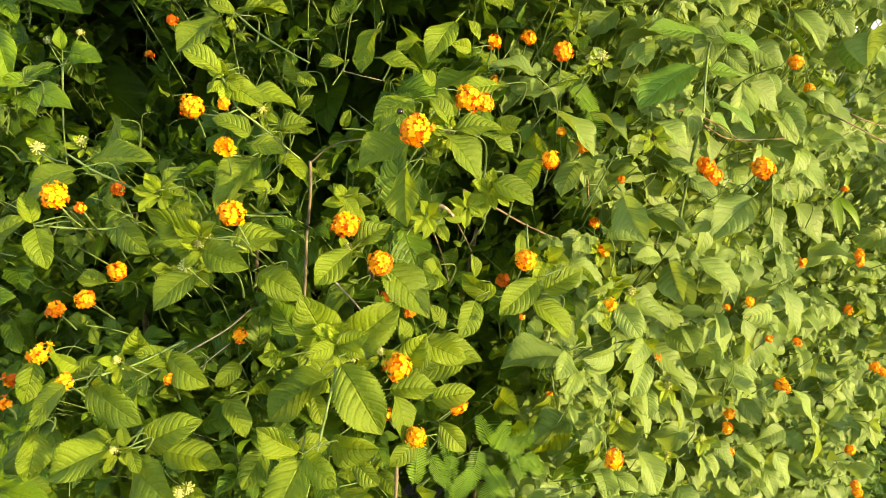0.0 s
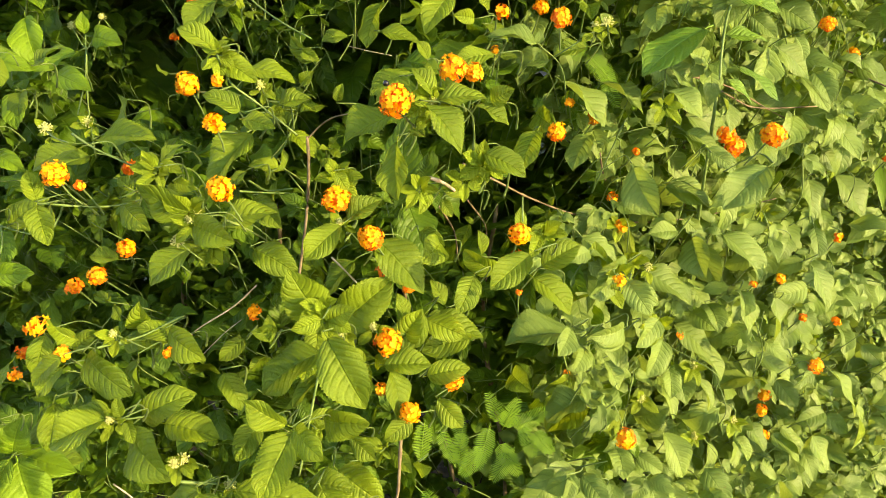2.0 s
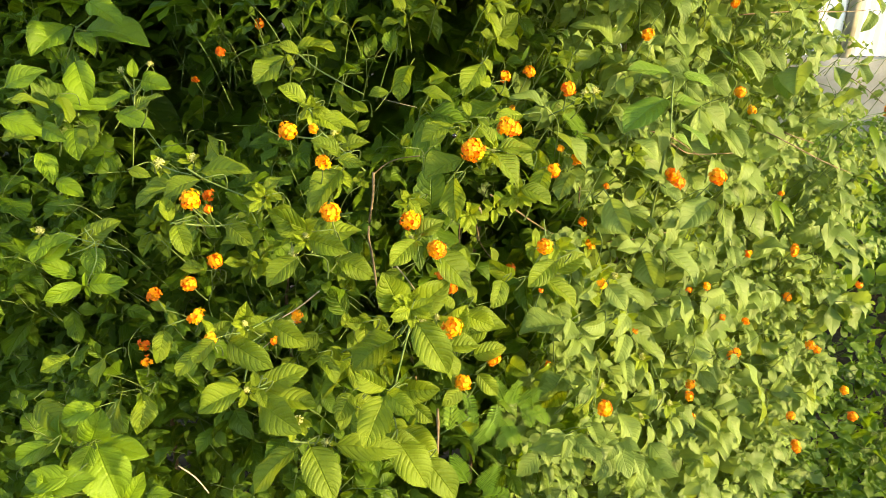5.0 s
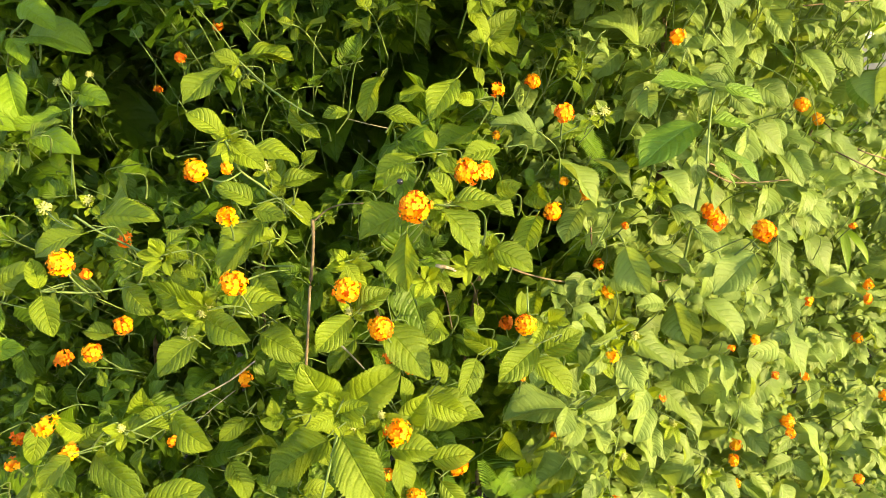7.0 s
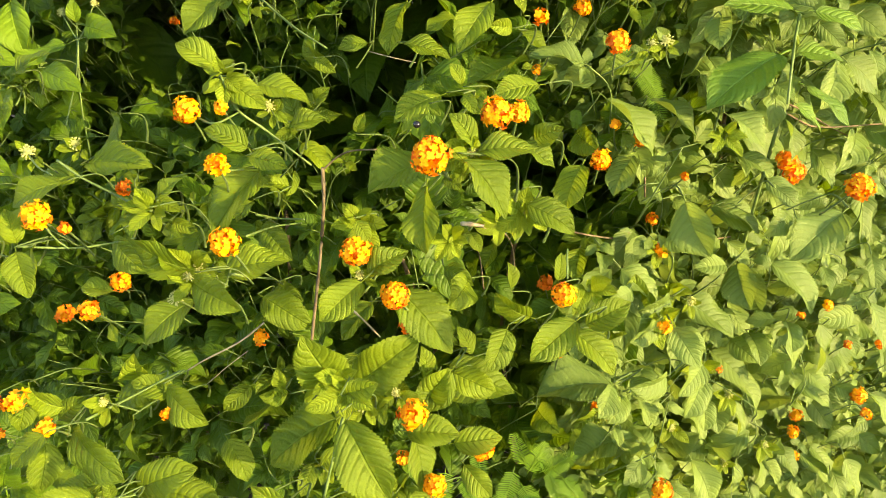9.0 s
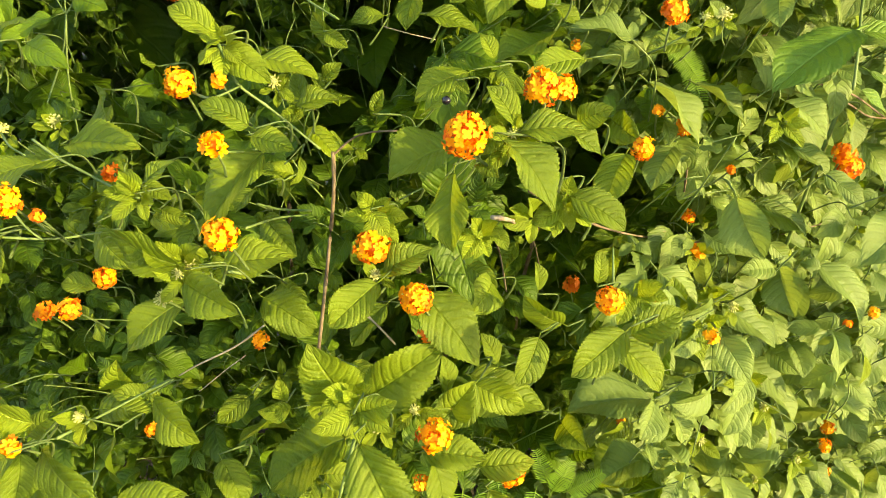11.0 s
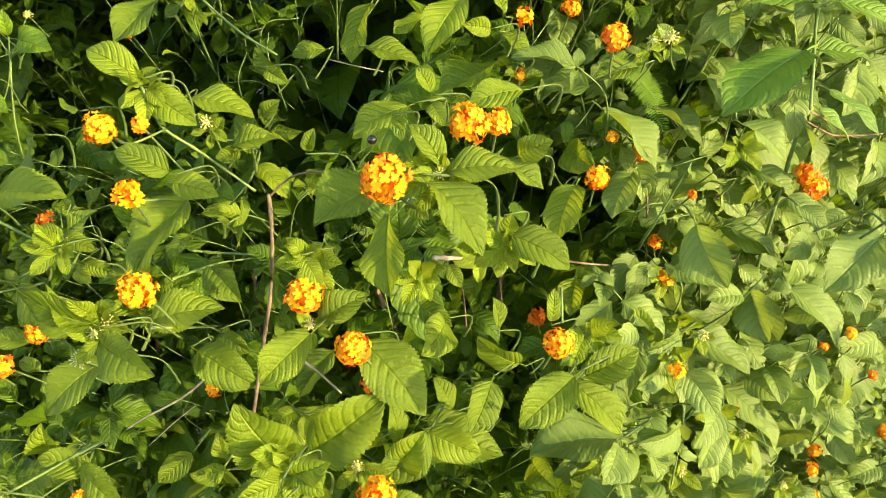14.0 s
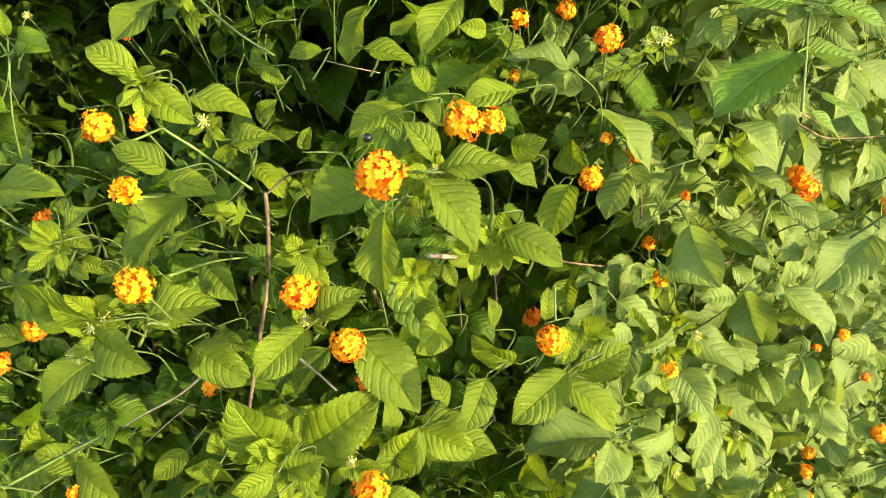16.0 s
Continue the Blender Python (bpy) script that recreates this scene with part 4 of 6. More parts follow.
leaf(right, (0.403, 0.912, 0.966), (0.432, 0.892, 0.970), (-0.554, -0.745, 0.370), 0.025)
leaf(right, (0.304, 0.751, 0.996), (0.344, 0.724, 0.951), (0.592, -0.652, 0.474), 0.041)
leaf(right, (0.274, 0.760, 0.988), (0.283, 0.721, 0.955), (-0.726, -0.526, 0.442), 0.038)
leaf(right, (0.387, 0.706, 0.978), (0.400, 0.683, 0.935), (0.619, -0.747, 0.241), 0.031)
leaf(right, (0.215, 0.725, 0.963), (0.263, 0.705, 0.933), (0.485, -0.600, 0.636), 0.037)
leaf(right, (0.170, 0.588, 1.014), (0.189, 0.566, 0.990), (-0.088, -0.894, 0.439), 0.024)
leaf(right, (0.213, 0.760, 0.962), (0.201, 0.754, 1.000), (-0.800, -0.550, 0.250), 0.031)
leaf(right, (0.201, 0.715, 0.981), (0.222, 0.715, 0.989), (-0.125, -0.979, 0.162), 0.014)
leaf(right, (0.179, 0.647, 1.008), (0.147, 0.621, 1.007), (0.583, -0.794, 0.173), 0.023)
leaf(right, (0.663, 1.141, 0.953), (0.679, 1.113, 0.901), (0.383, -0.882, 0.273), 0.037)
leaf(right, (0.501, 1.078, 0.975), (0.507, 1.030, 0.967), (0.007, -0.383, 0.924), 0.032)
leaf(right, (0.439, 0.882, 0.871), (0.412, 0.836, 0.853), (0.504, -0.697, 0.510), 0.032)
leaf(right, (0.329, 0.738, 0.932), (0.323, 0.699, 0.920), (0.341, -0.519, 0.783), 0.026)
leaf(right, (0.245, 0.757, 1.053), (0.283, 0.742, 1.031), (0.606, -0.393, 0.692), 0.028)
leaf(right, (0.406, 0.759, 1.002), (0.406, 0.736, 0.975), (0.085, -0.877, 0.472), 0.021)
leaf(right, (0.246, 0.636, 1.121), (0.264, 0.627, 1.107), (0.294, -0.828, 0.477), 0.015)
leaf(right, (0.230, 0.670, 0.905), (0.210, 0.640, 0.877), (0.253, -0.865, 0.433), 0.028)
leaf(right, (0.276, 0.774, 0.811), (0.288, 0.744, 0.771), (0.004, -0.908, 0.419), 0.033)
leaf(right, (0.332, 0.844, 0.744), (0.342, 0.821, 0.702), (0.804, -0.580, 0.128), 0.030)
leaf(right, (0.207, 0.610, 0.963), (0.183, 0.586, 0.945), (0.327, -0.869, 0.372), 0.022)
leaf(right, (0.270, 0.776, 0.866), (0.313, 0.755, 0.832), (0.468, -0.697, 0.543), 0.037)
leaf(right, (0.169, 0.583, 0.968), (0.134, 0.557, 0.973), (0.586, -0.808, 0.066), 0.024)
leaf(right, (0.239, 0.807, 0.706), (0.276, 0.771, 0.747), (-0.612, -0.779, -0.138), 0.043)
leaf(right, (0.293, 0.771, 0.729), (0.311, 0.744, 0.758), (-0.590, -0.739, -0.324), 0.028)
leaf(right, (0.269, 0.760, 0.714), (0.293, 0.733, 0.665), (0.443, -0.836, 0.325), 0.038)
leaf(right, (0.373, 0.876, 0.610), (0.354, 0.853, 0.569), (0.478, -0.875, -0.078), 0.031)
leaf(right, (0.384, 0.779, 0.843), (0.408, 0.766, 0.822), (0.413, -0.762, 0.499), 0.022)
leaf(right, (0.464, 0.904, 0.706), (0.492, 0.884, 0.672), (0.042, -0.947, 0.317), 0.030)
leaf(right, (0.574, 0.959, 0.606), (0.529, 0.933, 0.607), (0.483, -0.868, 0.112), 0.026)
leaf(right, (0.565, 0.944, 0.616), (0.600, 0.930, 0.594), (0.203, -0.858, 0.471), 0.028)
leaf(right, (0.514, 0.868, 0.635), (0.529, 0.842, 0.587), (0.618, -0.749, 0.238), 0.035)
leaf(right, (0.612, 0.946, 0.638), (0.600, 0.912, 0.575), (0.744, -0.652, -0.150), 0.044)
leaf(right, (0.525, 0.880, 0.738), (0.555, 0.849, 0.681), (0.859, -0.419, 0.293), 0.045)
leaf(right, (0.377, 0.639, 0.888), (0.354, 0.626, 0.878), (0.305, -0.918, 0.253), 0.015)
leaf(right, (0.405, 0.835, 0.678), (0.427, 0.816, 0.644), (0.548, -0.738, 0.393), 0.029)
leaf(right, (0.490, 0.918, 0.612), (0.520, 0.896, 0.575), (0.724, -0.530, 0.442), 0.033)
leaf(right, (0.689, 0.945, 0.544), (0.720, 0.927, 0.559), (-0.543, -0.819, 0.184), 0.028)
leaf(right, (0.665, 0.990, 0.607), (0.674, 0.980, 0.648), (-0.151, -0.967, -0.205), 0.027)
leaf(right, (0.185, 0.639, 0.783), (0.186, 0.596, 0.777), (0.181, -0.339, 0.923), 0.031)
leaf(right, (0.232, 0.737, 0.696), (0.264, 0.725, 0.679), (0.194, -0.845, 0.498), 0.024)
leaf(right, (0.583, 0.989, 0.749), (0.576, 0.946, 0.728), (0.288, -0.635, 0.717), 0.032)
leaf(right, (0.634, 1.009, 0.706), (0.664, 0.991, 0.680), (-0.076, -0.951, 0.300), 0.028)
leaf(right, (0.385, 0.783, 1.170), (0.397, 0.756, 1.141), (-0.024, -0.866, 0.499), 0.025)
leaf(right, (0.114, 0.530, 0.995), (0.101, 0.504, 0.984), (0.493, -0.662, 0.564), 0.020)
leaf(right, (0.127, 0.697, 0.841), (0.135, 0.660, 0.839), (-0.418, -0.141, 0.897), 0.026)
leaf(right, (0.145, 0.627, 0.856), (0.104, 0.613, 0.836), (-0.300, -0.150, 0.940), 0.046)
leaf(right, (0.849, 1.250, 1.362), (0.868, 1.224, 1.320), (0.488, -0.801, 0.347), 0.031)
leaf(right, (0.888, 1.240, 1.354), (0.929, 1.232, 1.366), (-0.150, -0.506, 0.849), 0.028)
leaf(right, (0.859, 1.239, 1.323), (0.825, 1.213, 1.286), (0.076, -0.929, 0.363), 0.028)
leaf(right, (0.793, 1.217, 1.218), (0.787, 1.172, 1.179), (0.008, -0.774, 0.633), 0.033)
leaf(right, (0.838, 1.215, 1.223), (0.832, 1.166, 1.191), (0.036, -0.695, 0.718), 0.033)
leaf(right, (0.898, 1.196, 1.242), (0.921, 1.176, 1.213), (0.563, -0.678, 0.473), 0.025)
leaf(right, (0.789, 1.260, 1.330), (0.780, 1.221, 1.309), (-0.680, -0.230, 0.696), 0.032)
leaf(right, (0.525, 0.886, 1.246), (0.498, 0.832, 1.210), (-0.545, -0.260, 0.797), 0.048)
leaf(right, (0.557, 0.796, 1.180), (0.516, 0.789, 1.160), (-0.300, -0.150, 0.940), 0.041)
leaf(right, (0.980, 1.257, 1.296), (1.024, 1.244, 1.297), (-0.264, -0.926, -0.271), 0.021)
leaf(right, (0.996, 1.227, 1.221), (1.040, 1.215, 1.227), (-0.176, -0.909, -0.377), 0.030)
leaf(right, (0.474, 0.884, 1.272), (0.491, 0.864, 1.240), (0.145, -0.924, 0.355), 0.024)
leaf(right, (0.881, 1.159, 1.135), (0.902, 1.135, 1.098), (0.427, -0.812, 0.398), 0.029)
leaf(right, (0.975, 1.212, 1.171), (1.021, 1.195, 1.166), (0.181, -0.500, 0.847), 0.031)
leaf(right, (0.863, 1.137, 1.067), (0.876, 1.112, 1.025), (0.377, -0.877, 0.297), 0.030)
leaf(right, (0.423, 0.877, 1.268), (0.450, 0.850, 1.226), (0.270, -0.875, 0.401), 0.033)
leaf(right, (0.366, 0.855, 1.316), (0.382, 0.830, 1.282), (-0.174, -0.913, 0.369), 0.027)
leaf(right, (0.444, 0.903, 1.331), (0.460, 0.874, 1.313), (-0.296, -0.746, 0.597), 0.023)
leaf(right, (0.370, 0.869, 1.232), (0.408, 0.845, 1.204), (0.111, -0.869, 0.483), 0.032)
leaf(right, (0.158, 0.614, 1.010), (0.140, 0.592, 0.992), (0.321, -0.865, 0.386), 0.020)
leaf(right, (0.283, 0.758, 0.894), (0.306, 0.728, 0.885), (-0.267, -0.662, 0.700), 0.028)
leaf(right, (0.138, 0.578, 0.965), (0.166, 0.569, 0.958), (-0.109, -0.931, 0.348), 0.020)
leaf(right, (0.143, 0.602, 0.931), (0.117, 0.573, 0.928), (0.633, -0.707, 0.315), 0.023)
leaf(right, (0.169, 0.664, 0.881), (0.183, 0.648, 0.854), (0.606, -0.704, 0.370), 0.021)
leaf(right, (0.438, 0.910, 0.704), (0.364, 0.866, 0.715), (-0.300, -0.150, 0.940), 0.080)
leaf(right, (0.397, 0.823, 0.796), (0.437, 0.807, 0.771), (0.491, -0.606, 0.626), 0.032)
leaf(right, (0.394, 0.799, 0.895), (0.389, 0.767, 0.846), (0.729, -0.684, 0.011), 0.036)
leaf(right, (0.435, 0.804, 0.805), (0.464, 0.795, 0.796), (-0.064, -0.941, 0.332), 0.021)
leaf(right, (0.450, 0.838, 0.890), (0.403, 0.824, 0.880), (0.190, -0.892, 0.410), 0.028)
leaf(right, (0.394, 0.832, 0.657), (0.400, 0.826, 0.697), (0.004, -0.990, -0.138), 0.023)
leaf(right, (0.474, 0.908, 0.603), (0.514, 0.888, 0.570), (0.618, -0.533, 0.578), 0.036)
leaf(right, (0.394, 0.849, 0.646), (0.413, 0.830, 0.615), (0.590, -0.710, 0.384), 0.026)
leaf(right, (0.560, 0.934, 0.629), (0.511, 0.918, 0.618), (0.134, -0.704, 0.698), 0.030)
leaf(right, (0.208, 0.670, 1.172), (0.238, 0.655, 1.148), (0.471, -0.700, 0.536), 0.025)
leaf(right, (0.271, 0.712, 1.159), (0.276, 0.691, 1.125), (0.731, -0.667, 0.140), 0.024)
leaf(right, (0.251, 0.670, 1.117), (0.275, 0.657, 1.096), (0.317, -0.829, 0.461), 0.021)
leaf(right, (0.239, 0.767, 1.048), (0.291, 0.754, 1.030), (0.392, -0.579, 0.715), 0.035)
leaf(right, (0.380, 0.800, 1.163), (0.407, 0.779, 1.128), (0.285, -0.874, 0.394), 0.029)
leaf(right, (0.233, 0.768, 1.092), (0.189, 0.753, 1.081), (-0.300, -0.150, 0.940), 0.042)
leaf(right, (0.144, 0.712, 1.121), (0.126, 0.689, 1.089), (-0.506, -0.543, 0.670), 0.031)
leaf(right, (0.129, 0.696, 1.147), (0.134, 0.685, 1.129), (0.331, -0.889, 0.317), 0.013)
leaf(right, (0.240, 0.713, 1.123), (0.268, 0.701, 1.103), (0.479, -0.664, 0.575), 0.022)
# the broad-leaved weed
leaf(weed, (-0.454, 0.848, 1.215), (-0.451, 0.847, 1.241), (0.250, -0.850, 0.450), 0.015)
leaf(weed, (-0.442, 0.845, 1.211), (-0.396, 0.824, 1.204), (0.100, -0.850, 0.500), 0.031)
leaf(weed, (-0.562, 0.961, 1.262), (-0.467, 0.944, 1.250), (0.265, -0.477, 0.838), 0.054)
leaf(weed, (-0.448, 0.763, 1.180), (-0.394, 0.737, 1.164), (0.200, -0.750, 0.630), 0.027)
leaf(weed, (-0.445, 0.807, 1.198), (-0.478, 0.795, 1.181), (-0.101, -0.652, 0.752), 0.025)
leaf(weed, (-0.438, 0.473, 0.835), (-0.485, 0.472, 0.829), (0.049, -0.694, 0.718), 0.031)
leaf(weed, (-0.408, 0.495, 0.908), (-0.444, 0.491, 0.895), (-0.063, -0.803, 0.593), 0.025)
leaf(weed, (-0.561, 0.910, 1.278), (-0.586, 0.845, 1.241), (0.224, -0.685, 0.694), 0.049)
leaf(weed, (-0.528, 0.907, 1.272), (-0.435, 0.874, 1.255), (0.132, -0.665, 0.735), 0.056)
leaf(weed, (-0.535, 0.863, 1.234), (-0.510, 0.829, 1.178), (0.135, -0.931, 0.338), 0.040)
leaf(weed, (-0.531, 0.876, 1.273), (-0.506, 0.855, 1.243), (0.553, -0.685, 0.475), 0.025)
leaf(weed, (-0.515, 0.885, 1.313), (-0.463, 0.857, 1.283), (0.243, -0.772, 0.587), 0.036)
leaf(weed, (-0.522, 0.717, 1.169), (-0.484, 0.691, 1.158), (-0.418, -0.795, 0.439), 0.023)
leaf(weed, (-0.486, 0.614, 1.060), (-0.487, 0.573, 1.045), (-0.025, -0.513, 0.858), 0.028)
leaf(weed, (-0.452, 0.470, 0.880), (-0.484, 0.463, 0.862), (-0.167, -0.694, 0.701), 0.024)
leaf(weed, (-0.597, 0.788, 1.208), (-0.544, 0.797, 1.228), (-0.072, -0.759, 0.648), 0.032)
leaf(weed, (-0.537, 0.788, 1.191), (-0.489, 0.784, 1.180), (0.303, -0.644, 0.702), 0.028)
leaf(weed, (-0.601, 0.773, 1.170), (-0.541, 0.762, 1.145), (0.460, -0.560, 0.689), 0.036)
leaf(weed, (-0.517, 0.785, 1.155), (-0.500, 0.749, 1.119), (0.094, -0.841, 0.533), 0.029)
leaf(weed, (-0.532, 0.748, 1.092), (-0.496, 0.739, 1.073), (0.310, -0.822, 0.478), 0.023)
leaf(weed, (-0.545, 0.741, 1.132), (-0.525, 0.722, 1.094), (0.741, -0.596, 0.310), 0.027)
leaf(weed, (-0.491, 0.592, 1.042), (-0.446, 0.602, 1.068), (-0.121, -0.842, 0.526), 0.030)
leaf(weed, (-0.459, 0.472, 0.823), (-0.411, 0.476, 0.831), (0.047, -0.734, 0.678), 0.027)
leaf(weed, (-0.435, 0.566, 1.021), (-0.469, 0.546, 1.012), (0.250, -0.850, 0.450), 0.021)
leaf(weed, (-0.427, 0.567, 1.022), (-0.382, 0.562, 1.026), (0.250, -0.850, 0.450), 0.023)
leaf(weed, (-0.436, 0.603, 1.052), (-0.421, 0.581, 1.026), (0.300, -0.900, 0.300), 0.027)
leaf(weed, (-0.454, 0.596, 1.020), (-0.489, 0.591, 1.039), (-0.100, -0.650, 0.750), 0.022)
leaf(weed, (-0.431, 0.566, 1.021), (-0.428, 0.564, 1.039), (0.250, -0.850, 0.450), 0.006)
leaf(weed, (-0.430, 0.566, 1.020), (-0.421, 0.552, 1.013), (0.250, -0.850, 0.450), 0.006)
leaf(weed, (-0.431, 0.530, 0.831), (-0.402, 0.502, 0.778), (0.300, -0.880, 0.350), 0.055)
leaf(weed, (-0.438, 0.530, 0.834), (-0.450, 0.506, 0.804), (0.200, -0.880, 0.400), 0.028)
leaf(weed, (-0.443, 0.540, 0.832), (-0.426, 0.547, 0.873), (0.300, -0.920, 0.200), 0.037)
leaf(weed, (-0.442, 0.548, 0.825), (-0.378, 0.539, 0.812), (-0.100, -0.650, 0.750), 0.032)
leaf(weed, (-0.471, 0.553, 0.819), (-0.482, 0.556, 0.859), (-0.600, -0.700, 0.400), 0.031)
leaf(weed, (-0.463, 0.468, 0.822), (-0.453, 0.454, 0.811), (0.250, -0.850, 0.450), 0.015)
leaf(weed, (-0.464, 0.469, 0.824), (-0.461, 0.467, 0.846), (0.250, -0.850, 0.450), 0.013)
leaf(weed, (-0.415, 0.549, 0.738), (-0.394, 0.556, 0.776), (0.300, -0.900, 0.300), 0.023)
leaf(weed, (-0.396, 0.562, 0.737), (-0.363, 0.556, 0.739), (-0.100, -0.650, 0.750), 0.019)
# the tall green stem
leaf(tall, (0.217, 0.608, 1.233), (0.165, 0.581, 1.199), (-0.800, -0.550, 0.250), 0.044)
leaf(tall, (0.252, 0.689, 1.252), (0.192, 0.679, 1.257), (0.320, -0.316, 0.893), 0.034)
leaf(tall, (0.264, 0.682, 1.253), (0.300, 0.674, 1.240), (0.404, -0.533, 0.743), 0.025)
leaf(tall, (0.263, 0.699, 1.219), (0.301, 0.694, 1.212), (0.360, -0.376, 0.854), 0.025)
leaf(tall, (0.263, 0.677, 1.181), (0.284, 0.665, 1.159), (0.729, -0.459, 0.508), 0.020)
leaf(tall, (0.283, 0.712, 1.187), (0.319, 0.694, 1.157), (0.679, -0.459, 0.573), 0.031)
leaf(tall, (0.421, 0.964, 1.270), (0.480, 0.928, 1.209), (0.780, -0.366, 0.508), 0.033)
leaf(tall, (0.517, 0.999, 1.273), (0.548, 0.978, 1.238), (0.687, -0.541, 0.486), 0.031)
leaf(tall, (0.540, 0.937, 1.241), (0.526, 0.899, 1.195), (-0.593, -0.514, 0.620), 0.044)

berry = part("berry", raw_mesh("berry", *ball(0.0024, 0.95, 8, 12), [(0, 0)] * 108, GLOSS), main.ob, pose(-0.029, 0.491, 1.211), "ripe black berry")

flower(left, (-0.194, 0.538, 1.204), 0.0099, 0.7)
flower(left, (-0.154, 0.483, 1.185), 0.0081, 0.8)
flower(main, (-0.016, 0.444, 1.208), 0.0110, 0.3)
flower(main, (0.019, 0.477, 1.223), 0.0097, 0.6)
flower(main, (0.032, 0.510, 1.214), 0.0075, 0.6)
flower(left, (-0.146, 0.458, 1.144), 0.0099, 0.7)
flower(main, (-0.070, 0.485, 1.127), 0.0106, 0.5)
flower(main, (-0.044, 0.476, 1.101), 0.0102, 0.5)
flower(main, (0.066, 0.486, 1.100), 0.0086, 0.6)
flower(main, (0.104, 0.639, 1.141), 0.0091, 0.6)
flower(right, (0.255, 0.530, 1.164), 0.0094, 0.4)
flower(main, (0.098, 0.577, 1.246), 0.0087, 0.4)
flower(main, (-0.029, 0.439, 1.033), 0.0104, 0.7)
flower(main, (0.016, 0.462, 0.987), 0.0089, 0.4)
flower(main, (-0.016, 0.442, 0.969), 0.0087, 0.8)
flower(right, (0.177, 0.564, 0.855), 0.0107, 0.5)
flower(left, (-0.283, 0.555, 1.056), 0.0087, 0.4)
flower(left, (-0.311, 0.547, 1.032), 0.0090, 0.4)
flower(left, (-0.279, 0.476, 1.149), 0.0102, 0.6)
flower(left, (-0.256, 0.388, 1.069), 0.0077, 0.8)
flower(right, (0.397, 0.799, 1.218), 0.0086, 0.5)
flower(right, (0.449, 0.898, 0.682), 0.0096, 0.4)
flower(right, (0.436, 0.870, 0.675), 0.0085, 0.4)
flower(right, (0.180, 0.761, 1.036), 0.0066, 0.5)
flower(right, (0.162, 0.585, 1.015), 0.0064, 0.9)
flower(weed, (0.052, 0.733, 1.240), 0.0075, 0.5)
flower(weed, (0.095, 0.797, 1.240), 0.0088, 0.7)
flower(main, (0.117, 0.672, 1.162), 0.0056, 0.7)
flower(right, (0.145, 0.695, 1.141), 0.0081, 0.5)
flower(right, (0.279, 0.707, 1.121), 0.0095, 0.1)
flower(right, (0.189, 0.739, 1.008), 0.0065, 0.6)
flower(right, (0.557, 1.066, 1.152), 0.0095, 0.8)
flower(right, (0.458, 0.792, 0.801), 0.0102, 0.5)
flower(right, (0.657, 1.005, 0.907), 0.0080, 0.3)
flower(right, (0.703, 1.069, 0.779), 0.0097, 0.4)
flower(right, (0.699, 0.965, 0.567), 0.0096, 0.4)
flower(right, (0.670, 0.894, 0.554), 0.0082, 0.5)
flower(right, (0.754, 1.037, 0.686), 0.0098, 0.5)
flower(right, (0.448, 0.873, 0.630), 0.0078, 0.7)
flower(right, (0.132, 0.689, 0.844), 0.0066, 0.3)
flower(main, (-0.039, 0.452, 0.982), 0.0057, 0.1)
flower(left, (-0.367, 0.591, 0.998), 0.0081, 0.1)
flower(left, (-0.249, 0.394, 1.045), 0.0064, 1.0)
flower(left, (-0.264, 0.480, 1.139), 0.0046, 0.3)
flower(left, (-0.301, 0.617, 1.113), 0.0074, 0.0)
flower(weed, (-0.357, 0.952, 1.244), 0.0074, 0.0)
flower(weed, (-0.412, 0.998, 1.195), 0.0063, 0.0)
flower(main, (-0.023, 0.524, 1.036), 0.0062, 0.0)
flower(left, (-0.203, 0.448, 1.014), 0.0039, 0.2)
flower(right, (0.513, 0.872, 0.823), 0.0065, 0.1)
flower(right, (0.259, 0.710, 0.888), 0.0043, 0.1)
flower(right, (0.396, 0.795, 0.922), 0.0065, 0.8)
flower(right, (0.343, 0.741, 0.939), 0.0047, 0.3)
flower(right, (0.438, 0.810, 0.861), 0.0053, 0.4)
flower(right, (0.457, 0.804, 0.973), 0.0064, 0.6)
flower(right, (0.527, 0.867, 1.052), 0.0052, 0.4)
flower(right, (0.190, 0.700, 1.106), 0.0042, 0.0)
flower(left, (-0.323, 0.435, 0.999), 0.0055, 0.5)
flower(main, (0.067, 0.491, 1.049), 0.0027, 0.0)
flower(right, (0.211, 0.678, 1.299), 0.0083, 0.6)
flower(right, (0.985, 1.287, 1.122), 0.0169, 0.9)
flower(left, (-0.335, 0.465, 1.001), 0.0066, 0.1)
flower(main, (0.071, 0.710, 0.984), 0.0085, 0.0)
flower(weed, (-0.286, 0.904, 1.288), 0.0081, 0.0)
flower(right, (0.544, 0.830, 0.967), 0.0076, 0.4)
flower(right, (0.394, 0.855, 1.337), 0.0076, 0.6)
flower(right, (0.514, 0.891, 1.348), 0.0062, 0.6)
flower(right, (0.381, 0.648, 0.888), 0.0065, 0.5)
flower(right, (0.793, 1.069, 0.657), 0.0087, 0.4)
flower(right, (0.816, 0.992, 0.607), 0.0096, 0.7)
flower(right, (0.828, 0.966, 0.563), 0.0108, 0.4)
flower(right, (0.653, 0.861, 0.566), 0.0088, 0.3)
flower(right, (0.670, 0.832, 0.908), 0.0059, 0.4)
flower(left, (-0.168, 0.535, 1.207), 0.0051, 0.3)
flower(left, (-0.212, 0.653, 0.940), 0.0085, 0.5)
flower(right, (0.292, 0.721, 1.106), 0.0117, 0.2)
flower(main, (0.047, 0.623, 1.217), 0.0041, 0.5)
flower(right, (0.185, 0.740, 1.012), 0.0052, 0.5)
flower(main, (-0.039, 0.490, 1.067), 0.0055, 0.1)
